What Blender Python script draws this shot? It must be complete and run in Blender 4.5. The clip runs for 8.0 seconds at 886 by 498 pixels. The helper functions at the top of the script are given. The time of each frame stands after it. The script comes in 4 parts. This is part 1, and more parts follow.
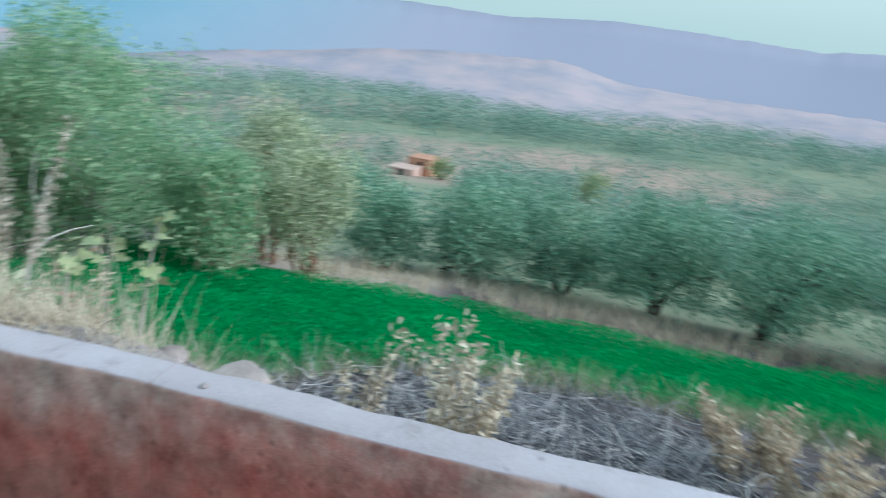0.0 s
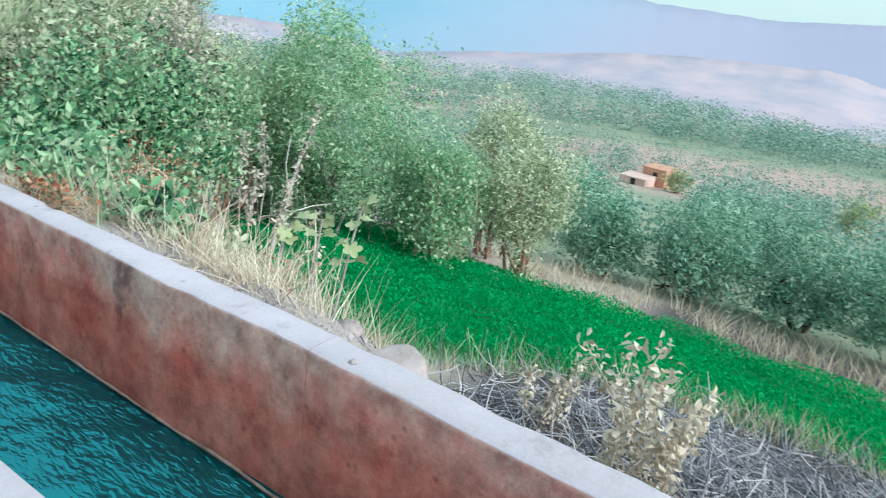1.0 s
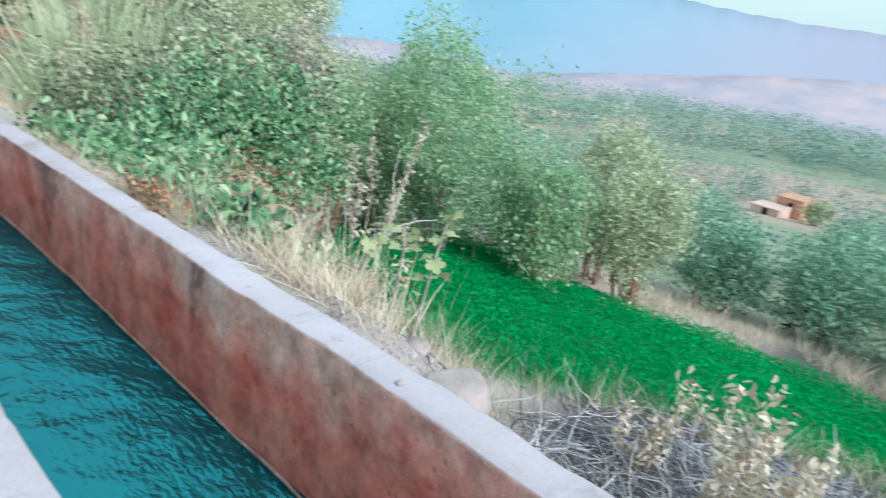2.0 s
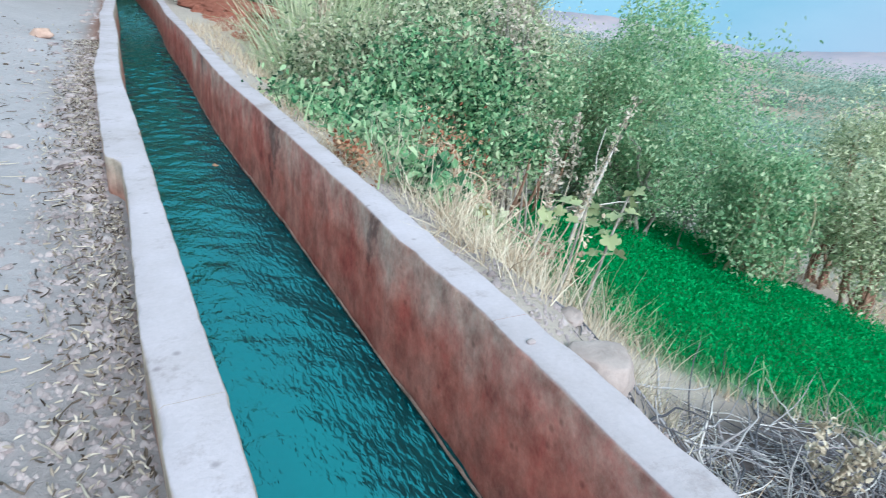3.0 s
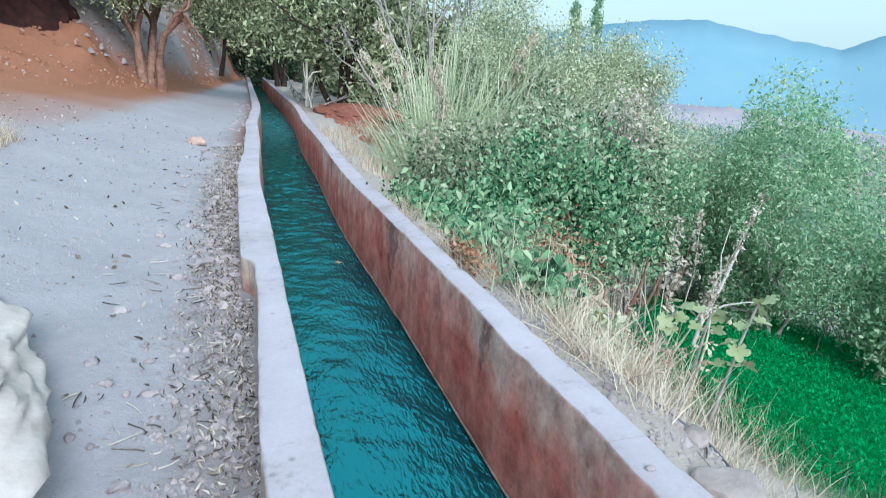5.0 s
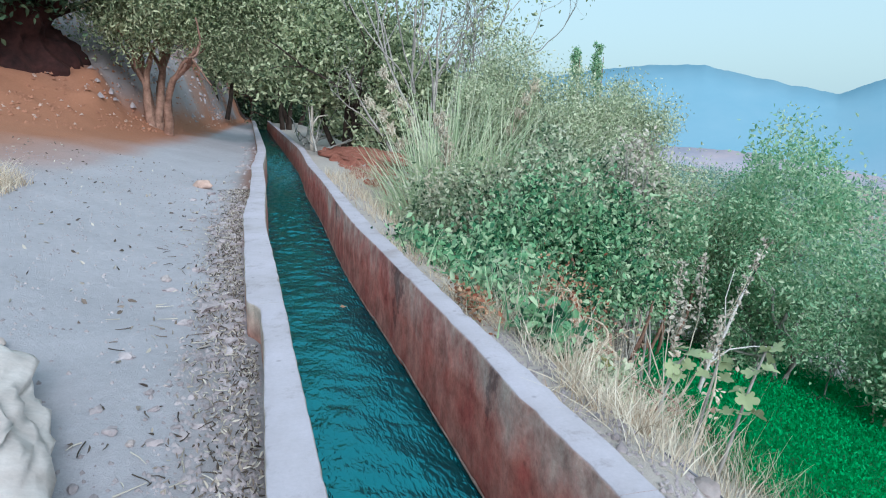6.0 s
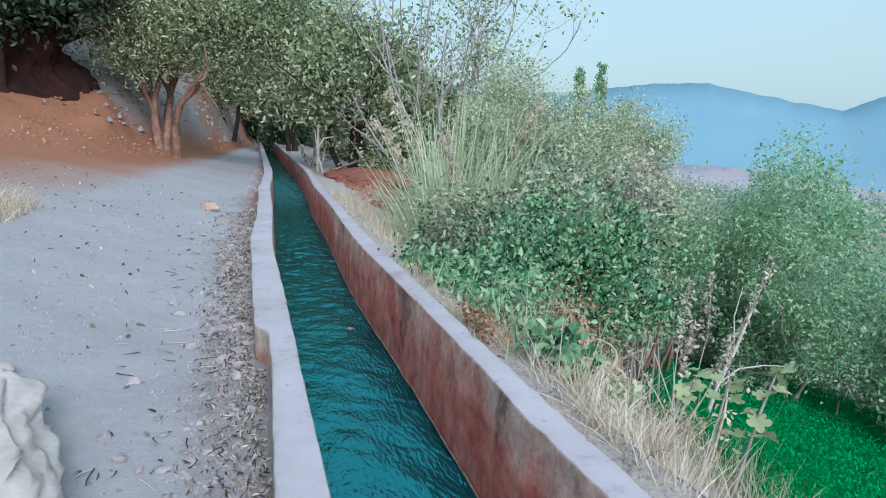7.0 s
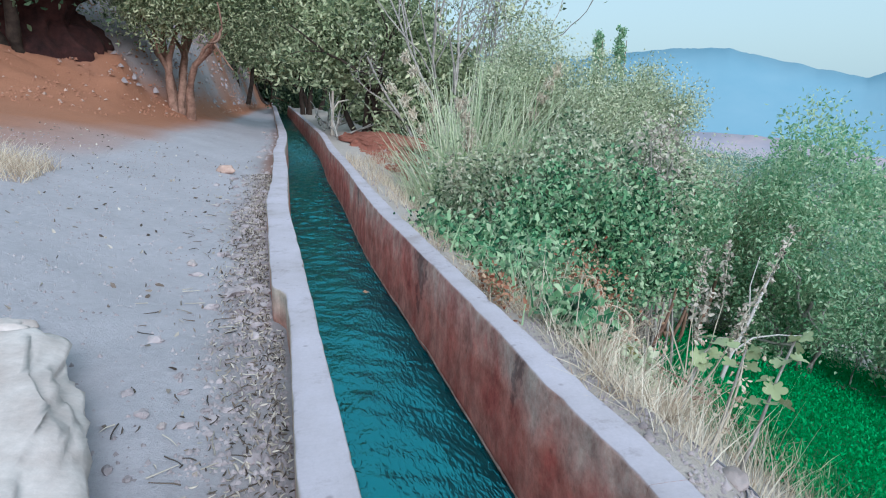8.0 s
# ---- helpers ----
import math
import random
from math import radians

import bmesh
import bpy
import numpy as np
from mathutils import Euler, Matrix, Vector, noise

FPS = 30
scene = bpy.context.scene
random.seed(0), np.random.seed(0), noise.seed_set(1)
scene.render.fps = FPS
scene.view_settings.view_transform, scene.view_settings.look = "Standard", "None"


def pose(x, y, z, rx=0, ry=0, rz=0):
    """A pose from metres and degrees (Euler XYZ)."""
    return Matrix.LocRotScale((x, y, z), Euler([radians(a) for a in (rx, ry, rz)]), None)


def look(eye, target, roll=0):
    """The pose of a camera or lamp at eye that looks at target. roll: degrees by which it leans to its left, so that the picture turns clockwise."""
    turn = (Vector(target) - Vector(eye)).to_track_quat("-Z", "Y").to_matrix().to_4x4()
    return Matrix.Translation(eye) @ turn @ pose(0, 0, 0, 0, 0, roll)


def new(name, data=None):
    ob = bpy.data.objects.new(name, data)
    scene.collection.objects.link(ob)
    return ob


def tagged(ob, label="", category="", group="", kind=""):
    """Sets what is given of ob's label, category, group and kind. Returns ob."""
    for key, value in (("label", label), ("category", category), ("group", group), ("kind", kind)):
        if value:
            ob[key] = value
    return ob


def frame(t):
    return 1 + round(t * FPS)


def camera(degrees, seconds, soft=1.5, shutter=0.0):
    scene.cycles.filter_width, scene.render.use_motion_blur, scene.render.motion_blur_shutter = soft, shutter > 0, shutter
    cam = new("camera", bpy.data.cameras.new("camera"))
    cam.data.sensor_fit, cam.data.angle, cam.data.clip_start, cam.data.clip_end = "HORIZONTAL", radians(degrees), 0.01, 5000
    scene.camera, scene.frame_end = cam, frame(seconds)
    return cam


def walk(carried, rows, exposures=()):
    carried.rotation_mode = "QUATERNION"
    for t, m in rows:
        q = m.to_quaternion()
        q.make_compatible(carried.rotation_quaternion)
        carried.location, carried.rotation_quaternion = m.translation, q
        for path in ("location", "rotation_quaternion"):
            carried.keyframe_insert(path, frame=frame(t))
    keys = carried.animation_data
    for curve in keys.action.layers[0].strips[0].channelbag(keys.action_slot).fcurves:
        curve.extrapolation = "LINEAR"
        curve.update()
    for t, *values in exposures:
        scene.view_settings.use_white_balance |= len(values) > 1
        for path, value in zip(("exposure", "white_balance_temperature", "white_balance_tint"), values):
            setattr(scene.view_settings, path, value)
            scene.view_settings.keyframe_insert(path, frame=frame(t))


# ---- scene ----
# ---------------- camera and walk ----------------
cam = camera(67.5, 8.0, soft=1.0, shutter=0.5)
# seconds, x, y, z, yaw, pitch, roll
PATH = [
    (0.0, -0.469, 0.350, 1.129, -77.05, -19.61, 5.35),
    (0.5, -0.378, 0.260, 1.120, -61.89, -20.23, 6.09),
    (1.0, -0.313, 0.207, 1.106, -56.84, -21.11, 5.26),
    (1.5, -0.174, 0.201, 1.061, -51.33, -20.61, 7.49),
    (2.0, -0.092, 0.164, 1.056, -46.24, -20.24, 4.58),
    (2.2, -0.076, 0.120, 1.045, -40.67, -20.31, 4.32),
    (3.3, 0.043, -0.025, 1.036, -24.74, -23.39, 1.73),
    (3.5, 0.044, -0.013, 1.044, -23.11, -22.57, 1.09),
    (4.0, 0.042, 0.001, 1.067, -19.36, -19.92, 1.30),
    (4.5, 0.037, 0.008, 1.085, -17.25, -18.08, 0.86),
    (5.0, 0.031, -0.002, 1.103, -16.54, -15.70, 0.48),
    (6.5, 0.003, -0.002, 1.146, -16.29, -11.06, 0.50),
    (7.0, 0.000, 0.000, 1.152, -15.80, -10.50, 0.01),
    (7.5, -0.017, 0.009, 1.142, -15.23, -11.96, 0.50),
    (8.0, -0.021, 0.015, 1.139, -14.66, -13.45, 0.45),
]


def held(x, y, z, yaw, pitch, roll):
    return pose(x, y, z, 0, 0, yaw) @ pose(0, 0, 0, 90 + pitch, 0, 0) @ pose(0, 0, 0, 0, 0, roll)


walk(cam, [(r[0], held(*r[1:])) for r in PATH],
     exposures=[(0.0, 0.05, 5400, 2), (0.5, 0.36, 5600, 2), (1.5, 0.46, 5650, 4), (2.0, 0.44, 5650, 5), (4.0, 0.4, 5400, 4), (5.0, 0.34, 5350, 5), (6.5, 0.02, 5350, 6), (8.0, 0.0, 5350, 8)])

# ---------------- world and sun ----------------
SUN_EL, SUN_AZ = radians(32), radians(176)
world = bpy.data.worlds.new("world")
scene.world = world
world.use_nodes = True
wn, wl = world.node_tree.nodes, world.node_tree.links
sky = wn.new("ShaderNodeTexSky")
sky.sky_type, sky.sun_disc = "NISHITA", False
sky.sun_elevation, sky.sun_rotation = SUN_EL, SUN_AZ
sky.air_density, sky.dust_density, sky.ozone_density = 1.0, 4.0, 1.0
cloud = wn.new("ShaderNodeMix")
cloud.data_type = "RGBA"
cloud.inputs[0].default_value = 0.6
wl.new(sky.outputs[0], cloud.inputs[6])
cloud.inputs[7].default_value = (8.7, 10.5, 9.8, 1)
wl.new(cloud.outputs[2], wn["Background"].inputs[0])
wn["Background"].inputs[1].default_value = 0.1

sun = new("sun", bpy.data.lights.new("sun", "SUN"))
sun.data.energy, sun.data.angle, sun.data.color = 2.4, radians(25), (1.0, 0.93, 0.86)
sun.matrix_world = look((math.sin(SUN_AZ) * 50, math.cos(SUN_AZ) * 50, 50 * math.tan(SUN_EL)), (0, 0, 0))

# ---------------- materials ----------------


def material(name, rough=0.8, metal=0.0):
    m = bpy.data.materials.new(name)
    m.use_nodes = True
    b = m.node_tree.nodes["Principled BSDF"]
    b.inputs["Roughness"].default_value, b.inputs["Metallic"].default_value = rough, metal
    b.inputs["Specular IOR Level"].default_value = 0.3
    return m, m.node_tree.nodes, m.node_tree.links, b


def ramp(nodes, links, source, stops):
    r = nodes.new("ShaderNodeValToRGB")
    e = r.color_ramp.elements
    while len(e) < len(stops):
        e.new(0.5)
    for k, (p, c) in zip(e, stops):
        k.position, k.color = p, (*c, 1)
    links.new(source, r.inputs[0])
    return r.outputs[0]


def noise_tex(nodes, links, scale, detail=6.0, rough=0.6, stretch=None):
    co = nodes.new("ShaderNodeNewGeometry").outputs["Position"]
    if stretch:
        mp = nodes.new("ShaderNodeMapping")
        mp.inputs["Scale"].default_value = stretch
        links.new(co, mp.inputs[0])
        co = mp.outputs[0]
    n = nodes.new("ShaderNodeTexNoise")
    n.inputs["Scale"].default_value, n.inputs["Detail"].default_value, n.inputs["Roughness"].default_value = scale, detail, rough
    links.new(co, n.inputs["Vector"])
    return n.outputs[0]


def blend(nodes, links, a, b, fac, mode="MIX"):
    m = nodes.new("ShaderNodeMix")
    m.data_type, m.blend_type = "RGBA", mode
    for i, v in ((0, fac), (6, a), (7, b)):
        if isinstance(v, (int, float)):
            m.inputs[i].default_value = v
        elif isinstance(v, tuple):
            m.inputs[i].default_value = (*v, 1)
        else:
            links.new(v, m.inputs[i])
    return m.outputs[2]


def bump(nodes, links, bsdf, height, strength, distance):
    b = nodes.new("ShaderNodeBump")
    b.inputs["Strength"].default_value, b.inputs["Distance"].default_value = strength, distance
    links.new(height, b.inputs["Height"])
    links.new(b.outputs[0], bsdf.inputs["Normal"])


def leaf_material(name, stops, rough=0.45, glow=0.2, dry=None):
    m, n, l, b = material(name, rough)
    g = n.new("ShaderNodeNewGeometry")
    c = ramp(n, l, g.outputs["Random Per Island"], stops)
    big = noise_tex(n, l, 0.9, 3)
    c = blend(n, l, c, blend(n, l, (0.6, 0.62, 0.6), (1.3, 1.28, 1.2), big), 0.7, "MULTIPLY")
    if dry:
        c = blend(n, l, c, dry, ramp(n, l, noise_tex(n, l, 1.7, 5, 0.7), [(0.5, (0, 0, 0)), (0.66, (0.75, 0.75, 0.75))]))
    l.new(c, b.inputs["Base Color"])
    t = n.new("ShaderNodeBsdfTranslucent")
    l.new(c, t.inputs[0])
    mx = n.new("ShaderNodeMixShader")
    mx.inputs[0].default_value = glow
    l.new(b.outputs[0], mx.inputs[1])
    l.new(t.outputs[0], mx.inputs[2])
    l.new(mx.outputs[0], n["Material Output"].inputs[0])
    return m


def speckled(name, dark, light, scale, rough=0.9, relief=0.4, depth=0.02, fine=None):
    m, n, l, b = material(name, rough)
    big = noise_tex(n, l, scale, 8)
    small = noise_tex(n, l, fine or scale * 9, 6, 0.7)
    c = ramp(n, l, big, [(0.3, dark), (0.7, light)])
    c = blend(n, l, c, blend(n, l, (0.72, 0.72, 0.72), (1.22, 1.2, 1.18), small), 0.8, "MULTIPLY")
    l.new(c, b.inputs["Base Color"])
    bump(n, l, b, blend(n, l, big, small, 0.6), relief, depth)
    return m


M_LEAF = leaf_material("bramble_leaf", [(0.0, (0.008, 0.035, 0.02)), (0.25, (0.05, 0.19, 0.095)), (0.6, (0.29, 0.55, 0.3)), (1.0, (0.6, 0.72, 0.49))], 0.6, 0.35, (0.45, 0.51, 0.36))
M_LEAF_GREY = leaf_material("greyish_leaf", [(0.0, (0.025, 0.06, 0.035)), (0.3, (0.2, 0.31, 0.18)), (0.65, (0.52, 0.59, 0.42)), (1.0, (0.78, 0.77, 0.64))], 0.6, 0.35, (0.58, 0.5, 0.4))
M_LEAF_PALE = leaf_material("pale_leaf", [(0.0, (0.2, 0.27, 0.16)), (0.5, (0.58, 0.64, 0.45)), (1.0, (0.83, 0.83, 0.67))], 0.6, 0.3)
M_LEAF_TREE = leaf_material("tree_leaf", [(0.0, (0.15, 0.35, 0.2)), (0.45, (0.37, 0.57, 0.37)), (1.0, (0.64, 0.74, 0.53))], 0.6, 0.4)
M_OLIVE = leaf_material("olive_leaf", [(0.0, (0.07, 0.11, 0.06)), (0.45, (0.36, 0.43, 0.25)), (1.0, (0.76, 0.78, 0.54))], 0.6, 0.3)
M_OLIVE_BLUE = leaf_material("olive_leaf_grey", [(0.0, (0.1, 0.26, 0.18)), (0.5, (0.26, 0.46, 0.34)), (1.0, (0.5, 0.65, 0.52))])
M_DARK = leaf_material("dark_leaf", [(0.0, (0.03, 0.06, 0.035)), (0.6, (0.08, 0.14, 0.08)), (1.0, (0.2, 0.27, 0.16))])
M_CROP = leaf_material("crop_leaf", [(0.0, (0.008, 0.26, 0.07)), (0.5, (0.015, 0.42, 0.13)), (1.0, (0.04, 0.5, 0.17))], 0.7, 0.35)
M_STRAW = leaf_material("straw", [(0.0, (0.42, 0.31, 0.23)), (0.5, (0.66, 0.54, 0.43)), (1.0, (0.82, 0.74, 0.63))], 0.8, 0.2)
M_REED = leaf_material("reed_blade", [(0.0, (0.34, 0.46, 0.28)), (0.5, (0.64, 0.71, 0.5)), (1.0, (0.86, 0.85, 0.7))], 0.7, 0.2)
M_RUST = leaf_material("rust_leaf", [(0.0, (0.2, 0.06, 0.035)), (0.5, (0.42, 0.22, 0.14)), (1.0, (0.6, 0.45, 0.32))], 0.8, 0.15)
M_FIG = leaf_material("fig_leaf", [(0.0, (0.24, 0.34, 0.16)), (0.5, (0.38, 0.45, 0.25)), (1.0, (0.54, 0.55, 0.34))])
M_WHITE = leaf_material("bleached_leaf", [(0.0, (0.4, 0.34, 0.3)), (0.5, (0.6, 0.53, 0.48)), (1.0, (0.78, 0.72, 0.66))], 0.8, 0.2)
M_LITTER = leaf_material("leaf_litter", [(0.0, (0.05, 0.04, 0.035)), (0.35, (0.19, 0.15, 0.13)), (0.6, (0.42, 0.37, 0.33)), (1.0, (0.64, 0.58, 0.53))], 0.9, 0.05)
M_BLEACH = leaf_material("bleached_straw", [(0.0, (0.5, 0.41, 0.33)), (0.5, (0.72, 0.63, 0.53)), (1.0, (0.86, 0.8, 0.71))], 0.8, 0.2)
M_YELLOW = leaf_material("yellow_leaf", [(0.0, (0.6, 0.5, 0.2)), (1.0, (0.7, 0.62, 0.3))])
M_BARK = speckled("bark", (0.17, 0.095, 0.07), (0.42, 0.26, 0.2), 6, relief=0.8)
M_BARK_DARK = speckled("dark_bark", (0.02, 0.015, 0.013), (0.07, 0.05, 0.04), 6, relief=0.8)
M_BARK_GREY = speckled("grey_bark", (0.25, 0.23, 0.22), (0.5, 0.47, 0.44), 8, relief=0.5)
M_TWIG = leaf_material("twig", [(0.0, (0.06, 0.06, 0.08)), (0.4, (0.25, 0.25, 0.3)), (0.75, (0.5, 0.49, 0.54)), (1.0, (0.74, 0.71, 0.74))], 0.85, 0.0)
M_BRANCH = speckled("cut_branch", (0.26, 0.24, 0.28), (0.6, 0.55, 0.58), 5, relief=0.4)
M_PALEWOOD = speckled("bleached_wood", (0.5, 0.46, 0.46), (0.74, 0.7, 0.7), 8, relief=0.4)
M_ROCK = speckled("limestone", (0.5, 0.41, 0.385), (0.76, 0.68, 0.66), 4, relief=0.45, depth=0.012)
M_STONE = speckled("stone", (0.22, 0.19, 0.2), (0.55, 0.48, 0.5), 5, relief=0.6)
M_SLAB = speckled("pinkish_slab", (0.34, 0.28, 0.27), (0.52, 0.45, 0.45), 4, relief=0.6)
M_STONE_RED = speckled("ochre_stone", (0.38, 0.25, 0.2), (0.6, 0.44, 0.38), 5, relief=0.5)
M_REDSOIL = speckled("red_soil", (0.26, 0.085, 0.055), (0.48, 0.19, 0.14), 5, relief=1.0, depth=0.05)
M_SILT = speckled("silt", (0.2, 0.13, 0.11), (0.5, 0.38, 0.34), 14, relief=0.8)
# Lightened towards grey-blue: distance haze is put into this leaf colour.
M_HAZED_SCRUB = leaf_material("hazed_scrub_leaf", [(0.0, (0.14, 0.26, 0.22)), (0.5, (0.26, 0.4, 0.34)), (1.0, (0.4, 0.52, 0.46))])


def concrete(name, face, marks=()):
    """Old poured concrete: pale worn top, earth-stained sides with runs and patches."""
    m, n, l, b = material(name, 0.88)
    g = n.new("ShaderNodeNewGeometry")
    sep = n.new("ShaderNodeSeparateXYZ")
    l.new(g.outputs["Normal"], sep.inputs[0])
    big = noise_tex(n, l, 1.3, 8, 0.65)
    mid = noise_tex(n, l, 7, 7, 0.7)
    runs = noise_tex(n, l, 4.5, 9, 0.75, (1.2, 1.0, 0.75))
    fine = noise_tex(n, l, 60, 5, 0.7)
    side = ramp(n, l, blend(n, l, big, runs, 0.55), face)
    place = n.new("ShaderNodeSeparateXYZ")
    l.new(g.outputs["Position"], place.inputs[0])
    tide = n.new("ShaderNodeMath")
    tide.operation = "MULTIPLY_ADD"
    l.new(big, tide.inputs[0])
    tide.inputs[1].default_value = 0.55
    l.new(place.outputs[2], tide.inputs[2])
    wet = ramp(n, l, tide.outputs[0], [(0.0, (1.0, 0.56, 0.5)), (0.1, (1.06, 0.84, 0.79)), (0.22, (1.0, 1.03, 1.0))])
    side = blend(n, l, side, wet, 1.0, "MULTIPLY")
    moss = ramp(n, l, noise_tex(n, l, 2.1, 9, 0.75, (1, 1.0, 0.6)), [(0.58, (1, 1, 1)), (0.68, (0.3, 0.28, 0.3))])
    side = blend(n, l, side, moss, 0.55, "MULTIPLY")
    top = ramp(n, l, big, [(0.3, (0.37, 0.315, 0.325)), (0.42, (0.48, 0.43, 0.475)), (0.7, (0.585, 0.53, 0.605))])
    side = blend(n, l, side, ramp(n, l, mid, [(0.3, (0.5, 0.46, 0.46)), (0.5, (1.0, 1.0, 1.0)), (0.68, (1.4, 1.4, 1.4))]), 0.9, "MULTIPLY")
    for y0, reach in marks:
        d = n.new("ShaderNodeMath")
        d.operation = "SUBTRACT"
        l.new(place.outputs[1], d.inputs[0])
        d.inputs[1].default_value = y0
        e = n.new("ShaderNodeMath")
        e.operation = "ABSOLUTE"
        l.new(d.outputs[0], e.inputs[0])
        f = n.new("ShaderNodeMath")
        f.operation = "MULTIPLY_ADD"
        l.new(mid, f.inputs[0])
        f.inputs[1].default_value = -1.1
        l.new(e.outputs[0], f.inputs[2])
        h = n.new("ShaderNodeMath")
        h.operation = "MULTIPLY_ADD"
        l.new(place.outputs[2], h.inputs[0])
        h.inputs[1].default_value = -0.5
        l.new(f.outputs[0], h.inputs[2])
        k = n.new("ShaderNodeMath")
        k.operation = "ADD"
        l.new(h.outputs[0], k.inputs[0])
        k.inputs[1].default_value = 0.55 - reach
        spill = ramp(n, l, k.outputs[0], [(0.0, (0.3, 0.3, 0.33)), (0.12, (1, 1, 1))])
        side = blend(n, l, side, spill, 0.9, "MULTIPLY")
    up = ramp(n, l, sep.outputs[2], [(0.35, (0, 0, 0)), (0.75, (1, 1, 1))])
    c = blend(n, l, side, top, up)
    c = blend(n, l, c, blend(n, l, (0.7, 0.7, 0.7), (1.25, 1.24, 1.22), fine), 0.5, "MULTIPLY")
    pits = n.new("ShaderNodeTexVoronoi")
    pits.inputs["Scale"].default_value = 9
    l.new(g.outputs["Position"], pits.inputs["Vector"])
    spot = ramp(n, l, pits.outputs["Distance"], [(0.05, (0.35, 0.33, 0.33)), (0.14, (1, 1, 1))])
    c = blend(n, l, c, spot, 0.5, "MULTIPLY")
    smear = ramp(n, l, noise_tex(n, l, 3.4, 10, 0.8), [(0.36, (0.62, 0.58, 0.56)), (0.47, (1, 1, 1))])
    c = blend(n, l, c, smear, 0.6, "MULTIPLY")
    l.new(c, b.inputs["Base Color"])
    bump(n, l, b, blend(n, l, fine, runs, 0.5), 0.45, 0.012)
    return m


M_WALL = concrete("channel_concrete", [(0.33, (0.19, 0.07, 0.065)), (0.42, (0.41, 0.18, 0.165)), (0.5, (0.47, 0.28, 0.25)), (0.62, (0.54, 0.42, 0.385))], ((4.5, 0.12), (7.9, 0.06), (2.6, 0.02)))
M_WALL_L = concrete("path_side_concrete", [(0.25, (0.3, 0.22, 0.18)), (0.5, (0.45, 0.36, 0.31)), (0.75, (0.56, 0.48, 0.44))])

m, n, l, b = material("water", 0.1)
b.inputs["Specular IOR Level"].default_value = 0.5
b.inputs["IOR"].default_value = 3.6
b.inputs["Specular Tint"].default_value = (0.15, 0.78, 0.87, 1)
deep = noise_tex(n, l, 2.2, 4, 0.5, (1.6, 0.5, 1))
l.new(ramp(n, l, deep, [(0.3, (0.002, 0.02, 0.034)), (0.7, (0.004, 0.055, 0.066))]), b.inputs["Base Color"])
ripple = blend(n, l, noise_tex(n, l, 6, 3, 0.5, (1.0, 1.2, 1)), noise_tex(n, l, 24, 3, 0.5, (1.7, 0.7, 1)), 0.4)
bump(n, l, b, ripple, 0.45, 0.05)
M_WATER = m

m, n, l, b = material("ground_soil", 0.95)
att = n.new("ShaderNodeVertexColor")
att.layer_name = "soil"
g1, g2, g3 = noise_tex(n, l, 0.7, 8, 0.65), noise_tex(n, l, 14, 8, 0.7), noise_tex(n, l, 90, 4, 0.7)
c = blend(n, l, att.outputs[0], blend(n, l, (0.78, 0.77, 0.76), (1.2, 1.2, 1.2), g1), 0.7, "MULTIPLY")
c = blend(n, l, c, blend(n, l, (0.62, 0.6, 0.58), (1.3, 1.3, 1.3), g2), 0.6, "MULTIPLY")
c = blend(n, l, c, blend(n, l, (0.7, 0.7, 0.7), (1.25, 1.25, 1.25), g3), 0.5, "MULTIPLY")
l.new(c, b.inputs["Base Color"])
bump(n, l, b, blend(n, l, g2, g3, 0.4), 0.7, 0.03)
M_GROUND = m


def far_material(name, colour, second, scale, own, haze_tint=None):
    """Distant hills: haze is put into their colour and a glow of their own."""
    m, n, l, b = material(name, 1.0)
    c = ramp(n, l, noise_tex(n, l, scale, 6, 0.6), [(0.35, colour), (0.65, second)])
    # Paler and more violet towards low y, where the painted haze is denser.
    if haze_tint:
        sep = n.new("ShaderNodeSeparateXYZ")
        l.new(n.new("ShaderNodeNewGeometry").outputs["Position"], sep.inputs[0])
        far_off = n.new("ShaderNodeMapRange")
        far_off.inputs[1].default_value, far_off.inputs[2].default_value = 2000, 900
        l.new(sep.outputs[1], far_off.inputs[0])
        c = blend(n, l, c, haze_tint, far_off.outputs[0])
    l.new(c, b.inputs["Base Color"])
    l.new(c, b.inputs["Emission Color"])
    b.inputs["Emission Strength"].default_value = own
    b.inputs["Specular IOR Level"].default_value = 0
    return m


M_FAR = far_material("hazed_mountain", (0.165, 0.29, 0.375), (0.19, 0.31, 0.39), 0.003, 0.31, (0.29, 0.295, 0.375))
M_MID = far_material("hazed_pink_hill", (0.3, 0.29, 0.35), (0.42, 0.35, 0.38), 0.012, 0.26)

# ---------------- helpers for meshes ----------------
rng = np.random.default_rng(7)


def mesh_of(name, verts, faces, mat, smooth=False):
    me = bpy.data.meshes.new(name)
    verts = np.asarray(verts, np.float32)
    if isinstance(faces, np.ndarray):
        k = faces.shape[1]
        me.vertices.add(len(verts))
        me.vertices.foreach_set("co", verts.ravel())
        me.loops.add(faces.size)
        me.loops.foreach_set("vertex_index", faces.astype(np.int32).ravel())
        me.polygons.add(len(faces))
        me.polygons.foreach_set("loop_start", np.arange(0, faces.size, k, dtype=np.int32))
        me.update(calc_edges=True)
    else:
        me.from_pydata(verts.tolist(), [], faces)
    if smooth:
        me.polygons.foreach_set("use_smooth", np.ones(len(me.polygons), bool))
    if mat:
        me.materials.append(mat)
    return me


def part(name, me, parent=None, label=""):
    ob = new(name, me)
    if parent is not None:
        ob.parent = parent
    if label:
        ob["label"] = label
    return ob


